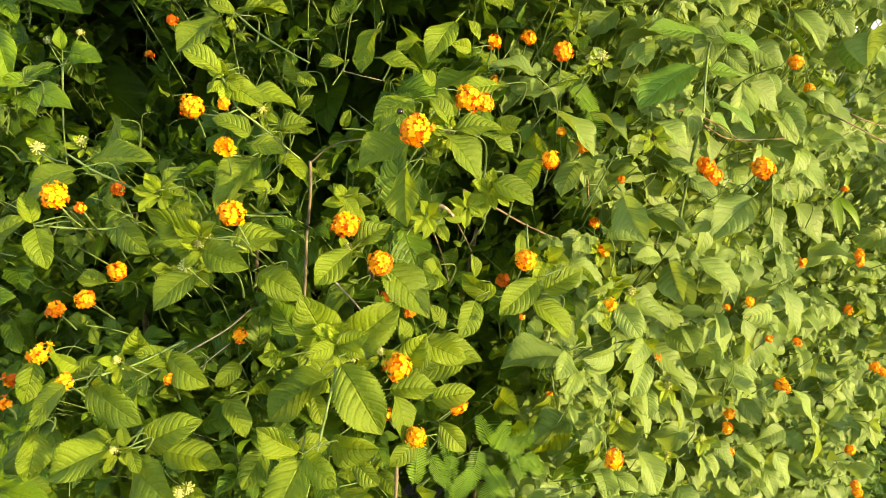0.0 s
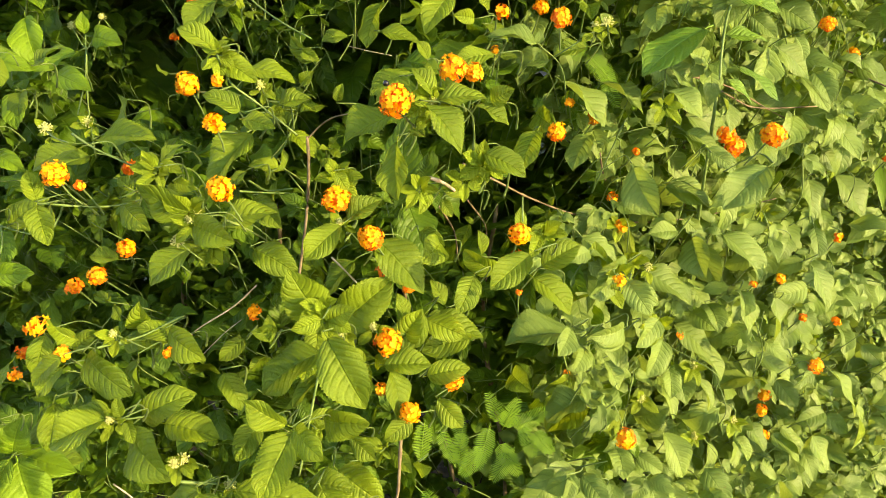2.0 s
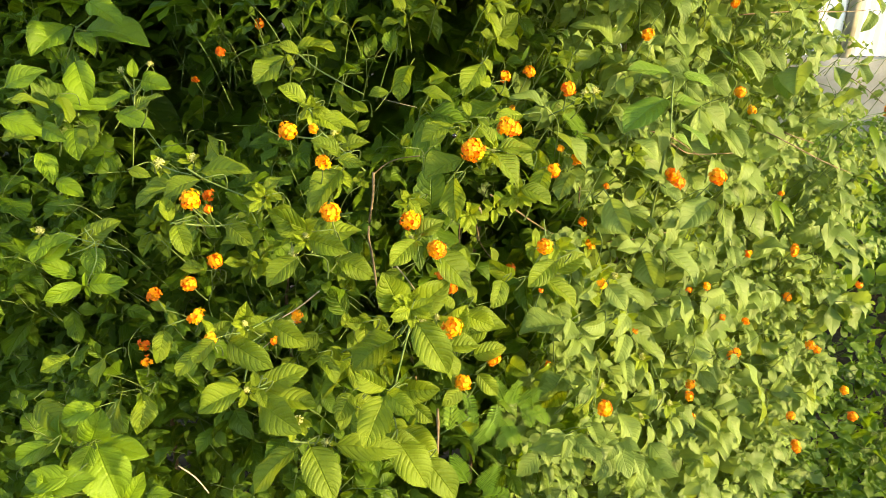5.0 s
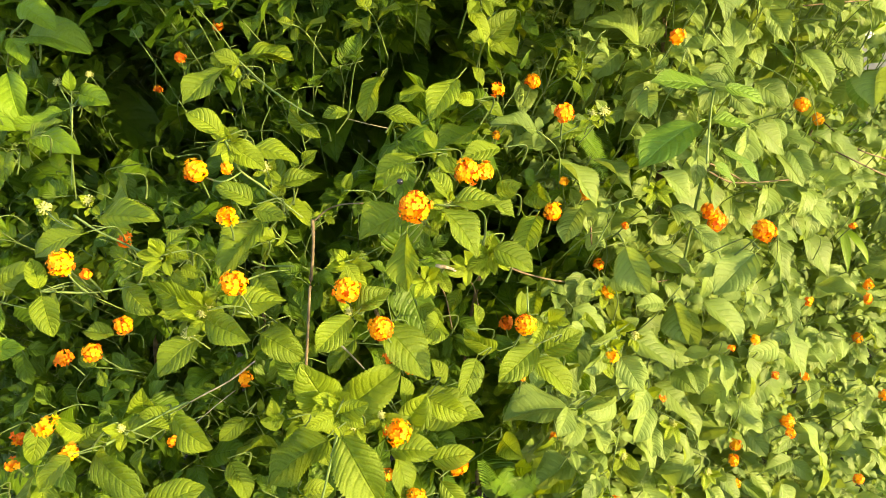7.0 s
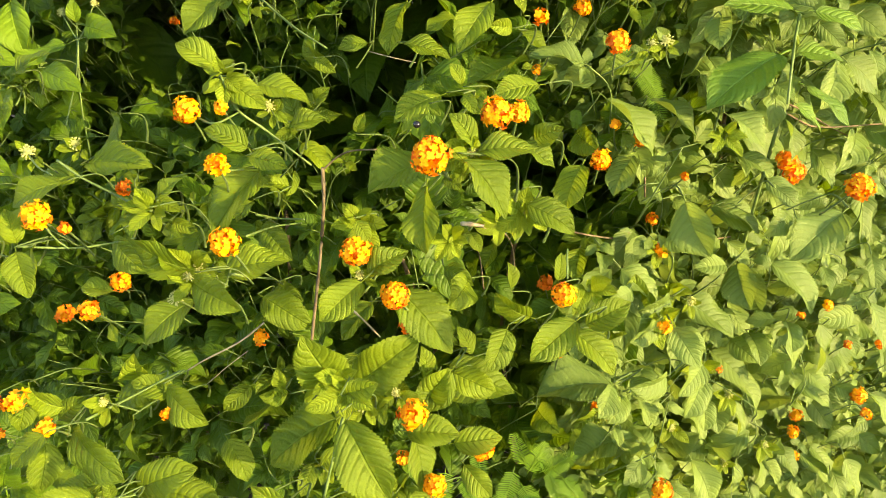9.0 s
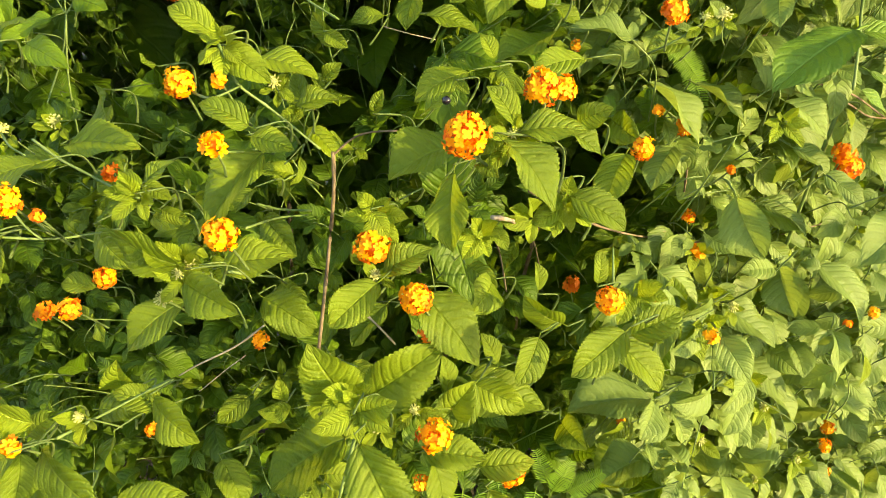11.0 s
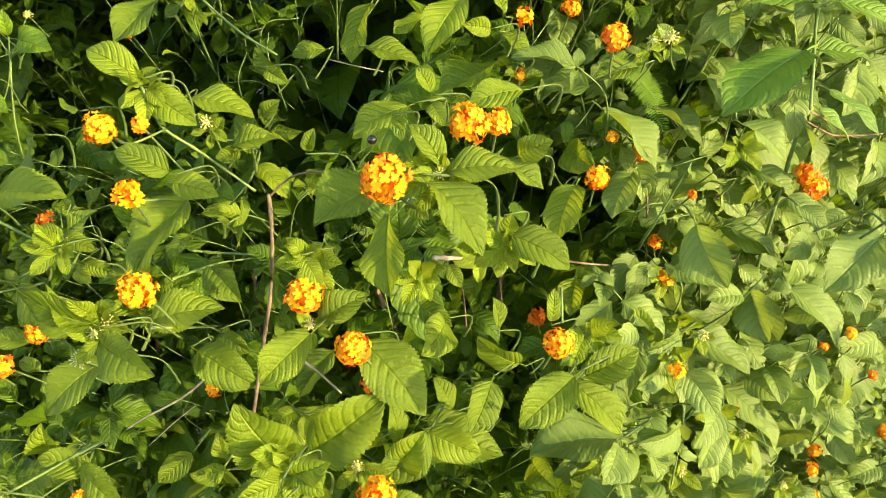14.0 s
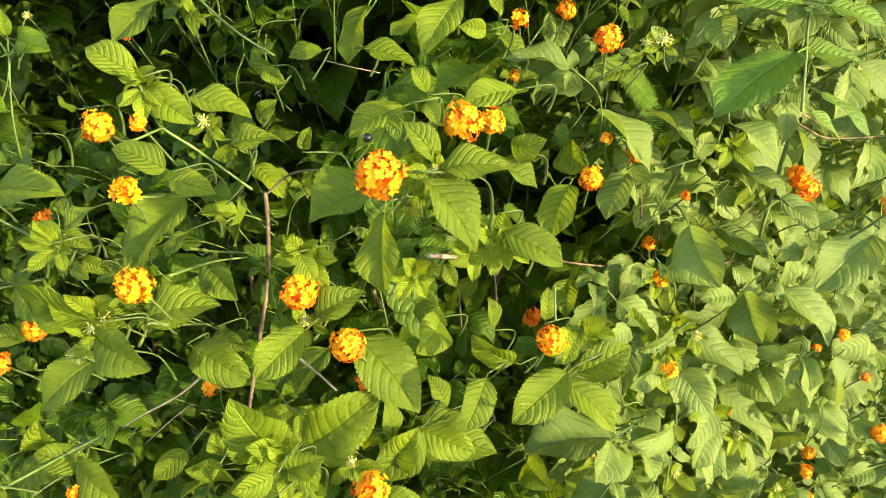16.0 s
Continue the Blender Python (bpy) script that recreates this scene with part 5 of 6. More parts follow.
bud(left, (-0.330, 0.553, 1.166), 0.0056)
bud(left, (-0.300, 0.566, 1.169), 0.0052)
bud(left, (-0.152, 0.586, 1.195), 0.0048)
bud(weed, (-0.472, 0.855, 1.224), 0.0052)
bud(weed, (-0.430, 0.852, 1.234), 0.0046)
bud(left, (-0.180, 0.450, 1.107), 0.0048)
bud(left, (-0.173, 0.463, 1.128), 0.0036)
bud(left, (-0.166, 0.458, 1.125), 0.0036)
bud(main, (-0.059, 0.426, 1.049), 0.0040)
bud(right, (0.134, 0.643, 1.234), 0.0046)
bud(right, (0.142, 0.631, 1.238), 0.0050)
bud(right, (0.233, 0.746, 0.777), 0.0058)
bud(right, (0.315, 0.777, 0.698), 0.0054)
bud(right, (0.208, 0.677, 0.989), 0.0049)
bud(left, (-0.222, 0.415, 1.050), 0.0031)
bud(left, (-0.178, 0.383, 0.964), 0.0043)
bud(left, (-0.217, 0.381, 1.001), 0.0030)
bud(right, (0.295, 0.759, 0.819), 0.0051)
bud(right, (0.377, 0.816, 0.697), 0.0056)
bud(left, (-0.186, 0.468, 1.120), 0.0033)
bud(left, (-0.168, 0.449, 1.124), 0.0034)
bud(left, (-0.197, 0.466, 1.089), 0.0053)
bud(main, (0.006, 0.465, 1.203), 0.0031)
bud(main, (-0.069, 0.486, 1.109), 0.0034)
bud(main, (-0.043, 0.458, 1.035), 0.0034)
bud(left, (-0.174, 0.387, 0.964), 0.0047)
bud(left, (-0.151, 0.406, 0.925), 0.0050)
bud(weed, (-0.485, 0.596, 1.076), 0.0049)

stem(main, BROWN, 0.0014, (-0.109, 0.562, 1.156), (-0.110, 0.561, 1.129), (-0.115, 0.558, 1.089), (-0.109, 0.517, 1.075), (-0.100, 0.450, 1.049))
stem(main, BROWN, 0.0007, (-0.109, 0.562, 1.154), (-0.096, 0.558, 1.166), (-0.081, 0.543, 1.176), (-0.061, 0.526, 1.183))
stem(left, GREEN, 0.0010, (-0.300, 0.541, 1.164), (-0.280, 0.534, 1.154), (-0.259, 0.529, 1.146), (-0.237, 0.521, 1.140), (-0.220, 0.514, 1.138))
stem(left, GREEN, 0.0007, (-0.332, 0.555, 1.164), (-0.306, 0.527, 1.164), (-0.285, 0.511, 1.164))
stem(left, GREEN, 0.0008, (-0.298, 0.476, 1.126), (-0.270, 0.492, 1.118), (-0.260, 0.514, 1.111), (-0.237, 0.515, 1.116))
stem(left, GREEN, 0.0010, (-0.215, 0.739, 1.267), (-0.185, 0.715, 1.248), (-0.152, 0.677, 1.236), (-0.123, 0.656, 1.225))
stem(left, GREEN, 0.0010, (-0.174, 0.556, 1.224), (-0.166, 0.550, 1.209), (-0.160, 0.548, 1.200), (-0.145, 0.555, 1.185), (-0.118, 0.564, 1.157))
stem(left, TWIG, 0.0008, (-0.172, 0.566, 1.015), (-0.201, 0.574, 0.988), (-0.239, 0.581, 0.962), (-0.263, 0.592, 0.941))
stem(left, TWIG, 0.0005, (-0.207, 0.604, 0.958), (-0.225, 0.597, 0.945), (-0.254, 0.603, 0.916))
stem(main, TWIG, 0.0008, (-0.084, 0.510, 1.069), (-0.075, 0.515, 1.055), (-0.064, 0.519, 1.038))
stem(main, BROWN, 0.0010, (-0.009, 0.620, 1.081), (0.002, 0.721, 1.010), (0.010, 0.651, 1.007))
stem(main, BROWN, 0.0009, (0.019, 0.689, 1.057), (0.036, 0.764, 1.001), (0.039, 0.651, 1.019))
stem(right, BROWN, 0.0010, (0.020, 0.579, 1.128), (0.052, 0.594, 1.106), (0.087, 0.643, 1.073), (0.144, 0.740, 1.022), (0.226, 0.800, 0.992), (0.315, 0.854, 0.982), (0.439, 0.954, 0.971))
stem(right, BROWN, 0.0009, (0.241, 0.717, 1.182), (0.289, 0.733, 1.153), (0.328, 0.762, 1.137), (0.415, 0.810, 1.129))
stem(right, BROWN, 0.0010, (0.577, 1.090, 1.145), (0.542, 0.926, 1.141), (0.620, 0.960, 1.115))
stem(main, GREEN, 0.0008, (0.091, 0.669, 1.198), (0.113, 0.644, 1.216), (0.139, 0.655, 1.231))
stem(left, GREEN, 0.0008, (-0.466, 0.864, 1.197), (-0.433, 0.794, 1.169), (-0.356, 0.643, 1.159))
stem(left, GREEN, 0.0009, (-0.228, 0.403, 1.045), (-0.225, 0.454, 1.025), (-0.201, 0.474, 1.032))
stem(left, GREEN, 0.0008, (-0.187, 0.539, 1.198), (-0.166, 0.518, 1.201), (-0.160, 0.548, 1.201))
stem(left, GREEN, 0.0007, (-0.155, 0.494, 1.177), (-0.149, 0.524, 1.168), (-0.144, 0.541, 1.169))
stem(left, GREEN, 0.0008, (-0.148, 0.498, 1.129), (-0.151, 0.564, 1.106), (-0.139, 0.593, 1.096))
stem(left, GREEN, 0.0007, (-0.280, 0.483, 1.139), (-0.271, 0.478, 1.132), (-0.264, 0.479, 1.124))
stem(left, GREEN, 0.0008, (-0.218, 0.386, 0.997), (-0.208, 0.389, 0.996), (-0.201, 0.393, 0.995))
stem(main, GREEN, 0.0010, (-0.070, 0.425, 1.045), (-0.076, 0.418, 1.021), (-0.086, 0.410, 0.979), (-0.097, 0.408, 0.934))
stem(right, GREEN, 0.0007, (0.333, 0.793, 0.682), (0.373, 0.838, 0.615), (0.379, 0.810, 0.595))
stem(right, BROWN, 0.0010, (0.153, 0.694, 1.106), (0.160, 0.717, 1.081), (0.169, 0.748, 1.061))
stem(main, GREEN, 0.0007, (0.069, 0.497, 1.106), (0.069, 0.508, 1.116), (0.069, 0.512, 1.121))
stem(tall, GREEN, 0.0013, (0.284, 0.760, 1.251), (0.267, 0.717, 1.231), (0.255, 0.680, 1.209), (0.252, 0.665, 1.183))
stem(right, BROWN, 0.0009, (0.225, 0.701, 1.183), (0.286, 0.741, 1.163), (0.348, 0.793, 1.129), (0.411, 0.837, 1.097))
stem(left, GREEN, 0.0010, (-0.161, 0.554, 1.120), (-0.163, 0.601, 1.096), (-0.134, 0.585, 1.103))
stem(main, TWIG, 0.0016, (-0.003, 0.521, 1.133), (0.006, 0.548, 1.120), (0.014, 0.603, 1.093))
stem(main, TWIG, 0.0005, (-0.104, 0.727, 1.210), (-0.083, 0.726, 1.205), (-0.059, 0.726, 1.200))
stem(left, GREEN, 0.0009, (-0.148, 0.466, 1.117), (-0.145, 0.490, 1.102), (-0.150, 0.546, 1.069))
stem(left, GREEN, 0.0009, (-0.221, 0.470, 1.022), (-0.207, 0.468, 1.030), (-0.197, 0.472, 1.034))
stem(right, BROWN, 0.0010, (0.423, 0.895, 1.319), (0.548, 0.983, 1.324), (0.745, 1.155, 1.324), (0.853, 1.240, 1.328))
stem(right, GREEN, 0.0008, (0.806, 1.245, 1.322), (0.836, 1.248, 1.344), (0.891, 1.243, 1.354))
stem(right, GREEN, 0.0008, (0.506, 0.875, 1.238), (0.585, 0.955, 1.240), (0.772, 1.117, 1.233), (0.907, 1.200, 1.247))
stem(right, BROWN, 0.0008, (0.801, 1.203, 1.208), (0.834, 1.190, 1.189), (0.878, 1.170, 1.154))
stem(right, BROWN, 0.0010, (0.480, 0.920, 1.152), (0.501, 0.854, 1.142), (0.605, 0.901, 1.098), (0.769, 1.059, 1.039))
stem(right, GREEN, 0.0007, (0.998, 1.225, 1.352), (0.990, 1.206, 1.298), (0.981, 1.179, 1.223), (0.954, 1.164, 1.172))
stem(right, GREEN, 0.0008, (0.590, 0.898, 1.154), (0.761, 1.075, 1.133), (0.883, 1.163, 1.137), (0.954, 1.164, 1.172))
stem(weed, GREEN, 0.0008, (-0.452, 0.841, 1.196), (-0.460, 0.846, 1.205), (-0.470, 0.853, 1.220))
stem(weed, GREEN, 0.0008, (-0.452, 0.841, 1.196), (-0.443, 0.844, 1.208), (-0.432, 0.850, 1.230))
stem(weed, GREEN, 0.0007, (-0.452, 0.841, 1.196), (-0.453, 0.844, 1.204), (-0.453, 0.848, 1.214))
stem(weed, GREEN, 0.0011, (-0.452, 0.841, 1.196), (-0.452, 0.832, 1.173), (-0.457, 0.827, 1.128), (-0.474, 0.847, 1.058))
stem(weed, GREEN, 0.0016, (-0.543, 0.902, 1.279), (-0.555, 0.907, 1.258), (-0.573, 0.921, 1.231))
stem(weed, GREEN, 0.0010, (-0.543, 0.901, 1.277), (-0.524, 0.892, 1.288), (-0.505, 0.883, 1.302))
stem(weed, GREEN, 0.0007, (-0.423, 0.588, 1.064), (-0.440, 0.588, 1.069), (-0.460, 0.590, 1.077))
stem(weed, GREEN, 0.0007, (-0.423, 0.588, 1.064), (-0.429, 0.591, 1.071), (-0.435, 0.594, 1.079))
stem(weed, GREEN, 0.0007, (-0.423, 0.588, 1.064), (-0.407, 0.587, 1.059), (-0.390, 0.587, 1.055))
stem(weed, GREEN, 0.0007, (-0.423, 0.588, 1.064), (-0.434, 0.584, 1.058), (-0.452, 0.579, 1.052))
stem(weed, GREEN, 0.0007, (-0.423, 0.588, 1.064), (-0.421, 0.579, 1.046), (-0.430, 0.567, 1.022))
stem(main, BROWN, 0.0016, (-0.036, 0.516, 0.889), (-0.036, 0.496, 0.866), (-0.038, 0.487, 0.843), (-0.048, 0.485, 0.816))
stem(left, GREEN, 0.0012, (-0.186, 0.397, 0.934), (-0.171, 0.406, 0.925), (-0.153, 0.415, 0.917))
stem(left, TWIG, 0.0009, (-0.348, 0.547, 0.791), (-0.328, 0.544, 0.775), (-0.315, 0.546, 0.750))


# ---- woody stems from the ground ----
def trunk(plant, radius, *points, material=BROWN):
    verts, faces = tube(points, radius, 9, 0.45, seed=3)
    part("trunk", raw_mesh("trunk", [tuple(v) for v in verts], faces, [(0, 0)] * len(verts), material), plant.ob)


trunk(main, 0.005, (0.02, 1.00, -0.05), (-0.01, 0.97, 0.35), (-0.06, 0.90, 0.75), (-0.09, 0.80, 0.96))
trunk(main, 0.005, (0.06, 1.05, -0.05), (0.07, 1.02, 0.40), (0.03, 0.96, 0.75), (0.05, 0.90, 0.98))
trunk(left, 0.005, (-0.22, 1.06, -0.05), (-0.24, 1.02, 0.40), (-0.28, 0.96, 0.75), (-0.25, 0.88, 0.98))
trunk(right, 0.008, (0.48, 1.35, -0.05), (0.45, 1.32, 0.40), (0.40, 1.25, 0.80), (0.35, 1.18, 1.20), (0.26, 1.10, 1.70))
trunk(right, 0.006, (0.62, 1.38, -0.05), (0.64, 1.35, 0.35), (0.62, 1.28, 0.75), (0.64, 1.24, 1.10))
trunk(weed, 0.006, (-0.62, 1.25, -0.05), (-0.60, 1.22, 0.45), (-0.57, 1.20, 0.75), (-0.56, 1.16, 0.98))
trunk(tall, 0.003, (0.36, 1.00, -0.05), (0.34, 0.96, 0.50), (0.29, 0.80, 0.95), (0.262, 0.70, 1.16), material=GREEN)

# a thin shoot that leans out before the wall
stem(right, GREEN, 0.0010, (0.66, 1.10, 0.80), (0.76, 1.18, 0.98), (0.86, 1.27, 1.09), (0.985, 1.287, 1.122))
leaf(right, (0.84, 1.25, 1.07), (0.81, 1.22, 1.03), (0.246, -0.926, 0.285), 0.022)
leaf(right, (0.86, 1.27, 1.09), (0.90, 1.26, 1.05), (0.246, -0.926, 0.285), 0.024)
leaf(right, (0.78, 1.20, 1.00), (0.83, 1.19, 0.97), (0.330, -0.930, 0.165), 0.028)
leaf(right, (0.77, 1.19, 0.99), (0.74, 1.16, 0.94), (0.131, -0.965, 0.227), 0.028)

# ---- young leaves at the tips of shoots ----
def tuft(plant, place, size, count=5):
    rng = random.Random(int(1e4 * abs(place[0] + place[2])))
    place = Vector(place) + Vector((0, 0.006, -0.006))
    turn = rng.uniform(0, 6.28)
    for i in range(count):
        q = turn + 6.283 * i / count + rng.uniform(-0.3, 0.3)
        axis = Vector((math.cos(q), -0.55 + rng.uniform(-.3, .2), math.sin(q) * 0.9))
        length = size * rng.uniform(0.55, 1.15)
        data, ratio = rng.choice(LEAVES["young"])
        part("leaf", data, plant.ob, turned(place + axis.normalized() * 0.003, axis, Vector((0.1, -0.8, 0.6)), length, length * 0.55, ratio))
        plant.leaves += 1


tuft(left, (-0.330, 0.553, 1.166), 0.014)
tuft(left, (-0.300, 0.566, 1.169), 0.014)
tuft(left, (-0.152, 0.586, 1.195), 0.014)
tuft(left, (-0.173, 0.463, 1.128), 0.014)
tuft(left, (-0.166, 0.458, 1.125), 0.014)
tuft(main, (-0.059, 0.426, 1.049), 0.014)
tuft(right, (0.134, 0.643, 1.234), 0.014)
tuft(right, (0.142, 0.631, 1.238), 0.014)
tuft(right, (0.233, 0.746, 0.777), 0.022)
tuft(right, (0.315, 0.777, 0.698), 0.022)
tuft(right, (0.208, 0.677, 0.989), 0.014)
tuft(left, (-0.222, 0.415, 1.050), 0.014)
tuft(left, (-0.178, 0.383, 0.964), 0.014)
tuft(left, (-0.217, 0.381, 1.001), 0.014)
tuft(right, (0.295, 0.759, 0.819), 0.022)
tuft(right, (0.377, 0.816, 0.697), 0.022)
tuft(left, (-0.186, 0.468, 1.120), 0.014)
tuft(left, (-0.168, 0.449, 1.124), 0.014)
tuft(main, (0.006, 0.465, 1.203), 0.014)
tuft(main, (-0.069, 0.486, 1.109), 0.014)
tuft(main, (-0.043, 0.458, 1.035), 0.014)
tuft(left, (-0.174, 0.387, 0.964), 0.014)
tuft(left, (-0.151, 0.406, 0.925), 0.014)
tuft(weed, (-0.485, 0.596, 1.076), 0.014)
tuft(main, (0.009, 0.464, 1.205), 0.019, 6)
tuft(main, (0.037, 0.512, 1.152), 0.019, 6)
tuft(main, (-0.071, 0.502, 1.143), 0.019, 6)
tuft(left, (-0.172, 0.552, 1.229), 0.019, 6)
tuft(main, (-0.010, 0.503, 1.134), 0.019, 6)
tuft(right, (0.186, 0.737, 1.017), 0.019, 6)
tuft(right, (0.192, 0.702, 0.988), 0.019, 6)
tuft(main, (0.086, 0.512, 1.095), 0.019, 6)
tuft(main, (0.023, 0.552, 1.126), 0.019, 6)
tuft(main, (-0.073, 0.431, 1.068), 0.019, 6)
tuft(left, (-0.216, 0.503, 1.147), 0.019, 6)
tuft(left, (-0.173, 0.457, 1.130), 0.019, 6)
tuft(main, (-0.070, 0.426, 1.063), 0.019, 6)
tuft(right, (0.196, 0.700, 0.991), 0.019, 6)
tuft(right, (0.164, 0.606, 1.015), 0.019, 6)
tuft(right, (0.200, 0.639, 1.169), 0.019, 6)
tuft(right, (0.409, 0.900, 0.971), 0.019, 6)
tuft(right, (0.368, 0.802, 1.167), 0.019, 6)
tuft(main, (0.004, 0.466, 1.209), 0.019, 6)
tuft(main, (0.039, 0.504, 1.153), 0.019, 6)
tuft(right, (0.211, 0.622, 0.953), 0.019, 6)

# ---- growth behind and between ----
def sight_gap(place, radius):
    """Keeps fill leaves out of the camera's sight line to a dark gap."""
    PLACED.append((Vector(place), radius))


sight_gap((0.049, 0.730, 0.821), 0.030)
sight_gap((0.026, 0.735, 0.840), 0.023)
sight_gap((0.063, 0.840, 0.988), 0.035)
sight_gap((-0.442, 0.993, 1.165), 0.048)
sight_gap((-0.509, 1.137, 1.211), 0.045)
sight_gap((-0.104, 0.732, 0.965), 0.025)
sight_gap((0.073, 0.747, 0.869), 0.031)
sight_gap((-0.211, 0.675, 0.847), 0.026)
sight_gap((-0.387, 0.798, 1.110), 0.020)
sight_gap((-0.106, 0.865, 1.190), 0.028)
sight_gap((-0.458, 0.753, 1.093), 0.022)
sight_gap((-0.478, 0.946, 1.145), 0.033)
sight_gap((-0.252, 0.879, 1.171), 0.027)
sight_gap((-0.130, 0.735, 1.066), 0.021)
sight_gap((-0.261, 0.811, 1.019), 0.021)
sight_gap((-0.308, 0.683, 0.903), 0.022)
sight_gap((-0.283, 0.711, 0.826), 0.026)
sight_gap((-0.108, 0.818, 1.156), 0.019)
sight_gap((-0.302, 0.590, 0.810), 0.042)
sight_gap((-0.410, 0.727, 0.747), 0.037)
sight_gap((-0.434, 1.103, 1.150), 0.054)
sight_gap((-0.420, 0.739, 1.050), 0.029)
sight_gap((-0.480, 0.746, 0.849), 0.032)
sight_gap((-0.572, 0.763, 0.815), 0.044)
sight_gap((-0.344, 0.642, 0.789), 0.045)
sight_gap((-0.264, 0.600, 0.843), 0.032)
sight_gap((-0.553, 0.779, 0.887), 0.036)
sight_gap((-0.395, 0.793, 0.913), 0.033)
sight_gap((-0.337, 0.957, 1.174), 0.026)
sight_gap((-0.409, 0.939, 1.145), 0.026)
sight_gap((-0.363, 0.939, 1.139), 0.023)
sight_gap((-0.375, 0.921, 1.100), 0.030)
sight_gap((-0.358, 0.772, 1.110), 0.022)
sight_gap((-0.258, 0.702, 0.941), 0.022)
sight_gap((-0.351, 0.721, 0.997), 0.024)
sight_gap((-0.174, 0.969, 1.172), 0.026)
sight_gap((-0.147, 0.957, 1.141), 0.030)
sight_gap((-0.115, 0.769, 1.062), 0.022)
sight_gap((0.072, 0.696, 0.872), 0.030)
sight_gap((0.040, 0.680, 0.843), 0.027)
sight_gap((-0.129, 0.705, 0.924), 0.019)
sight_gap((-0.419, 0.675, 0.909), 0.024)
sight_gap((-0.284, 0.671, 0.878), 0.030)
sight_gap((-0.246, 0.674, 0.877), 0.022)
sight_gap((-0.461, 0.938, 1.152), 0.026)
sight_gap((-0.500, 0.932, 1.147), 0.026)
sight_gap((-0.265, 0.957, 1.161), 0.020)
sight_gap((-0.341, 0.748, 1.055), 0.014)
sight_gap((-0.179, 0.764, 1.063), 0.016)
sight_gap((-0.495, 1.041, 1.218), 0.049)
sight_gap((-0.437, 1.024, 1.173), 0.041)
sight_gap((-0.518, 0.999, 1.111), 0.041)
sight_gap((0.070, 0.713, 0.877), 0.030)
sight_gap((0.098, 0.699, 0.840), 0.030)
sight_gap((-0.110, 1.037, 1.209), 0.033)
sight_gap((-0.367, 0.731, 0.921), 0.030)
sight_gap((0.032, 0.667, 0.758), 0.020)
sight_gap((-0.482, 0.741, 0.944), 0.030)
sight_gap((-0.134, 1.028, 1.185), 0.025)
sight_gap((0.121, 0.786, 1.062), 0.027)
sight_gap((-0.253, 0.727, 0.910), 0.027)
sight_gap((-0.293, 0.732, 0.922), 0.024)
sight_gap((-0.337, 0.746, 0.762), 0.041)
sight_gap((-0.412, 0.730, 0.690), 0.049)
sight_gap((-0.459, 0.755, 0.743), 0.041)
sight_gap((-0.604, 0.812, 0.847), 0.041)
sight_gap((-0.531, 0.795, 0.826), 0.037)
sight_gap((-0.363, 0.718, 0.676), 0.041)
sight_gap((-0.631, 0.760, 0.692), 0.037)
sight_gap((-0.553, 0.848, 0.964), 0.029)

MEAN_EYE = Vector((0.0, 0.03, 1.31))     # mean place of the camera


SPOTS = np.array([tuple(q - MEAN_EYE) for q, r in PLACED])
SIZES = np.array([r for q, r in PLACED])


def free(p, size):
    """True where a new leaf would not hide a placed leaf or flower from the camera."""
    out = np.array(p - MEAN_EYE)
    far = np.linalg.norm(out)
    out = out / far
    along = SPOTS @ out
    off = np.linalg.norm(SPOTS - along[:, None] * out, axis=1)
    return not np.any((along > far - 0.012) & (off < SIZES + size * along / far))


def front(x, z):
    """How far back the leafy face of the hedge lies."""
    near = 1.107 + 0.299 * x + 1.036 * x * x - 1.46 * z + 0.849 * z * z
    if x > 0.25:
        return min(near, 0.52 + 0.70 * x)
    if x < -0.30:
        high = max(0.0, min(1.0, (z - 1.05) / 0.15))
        far = 0.57 + 0.29 * high + 0.25 * (x + 0.45) ** 2
        mix = min(1.0, (-0.30 - x) / 0.15)
        return near + (far - near) * mix
    return near


def crest(x):
    """How high the hedge stands: it falls away at its sunny end."""
    return 1.60 if x < 0.5 else 1.60 - 1.7 * (x - 0.5)


def sprig_leaves(rng, root, heading, pairs, size, droop, face=0.0, lie=0.0):
    """Leaves in crossed pairs up a shoot, small at its tip: (base, axis, normal, length)."""
    made = []
    heading = heading.normalized()
    side = heading.cross(Vector((rng.uniform(-1, 1), rng.uniform(-1, 1), rng.uniform(-1, 1)))).normalized()
    p = root.copy()
    for k in range(pairs):
        size_k = size * (1.0, 0.95, 0.75, 0.45, 0.28)[min(k + (5 - pairs if pairs < 5 else 0), 4)] * rng.uniform(0.85, 1.15)
        for s in (1, -1):
            axis = (side * s + heading * rng.uniform(0.35, 0.8) - Vector((0, 0, droop * rng.uniform(0.5, 1.2)))).normalized()
            normal = (heading * (0.9 - 0.6 * face) + Vector((0.25 * face, -0.3 - 0.5 * face, 0.5)) + Vector((rng.uniform(-.35, .35), rng.uniform(-.35, .35), rng.uniform(-.2, .2))) + Vector((-0.45, 0.25, 0.55)) * lie)
            made.append((p + axis * size_k * 0.13, axis, normal, size_k))
        p = p + heading * size_k * rng.uniform(0.30, 0.55)
        side = side.cross(heading).normalized()
    return made, p


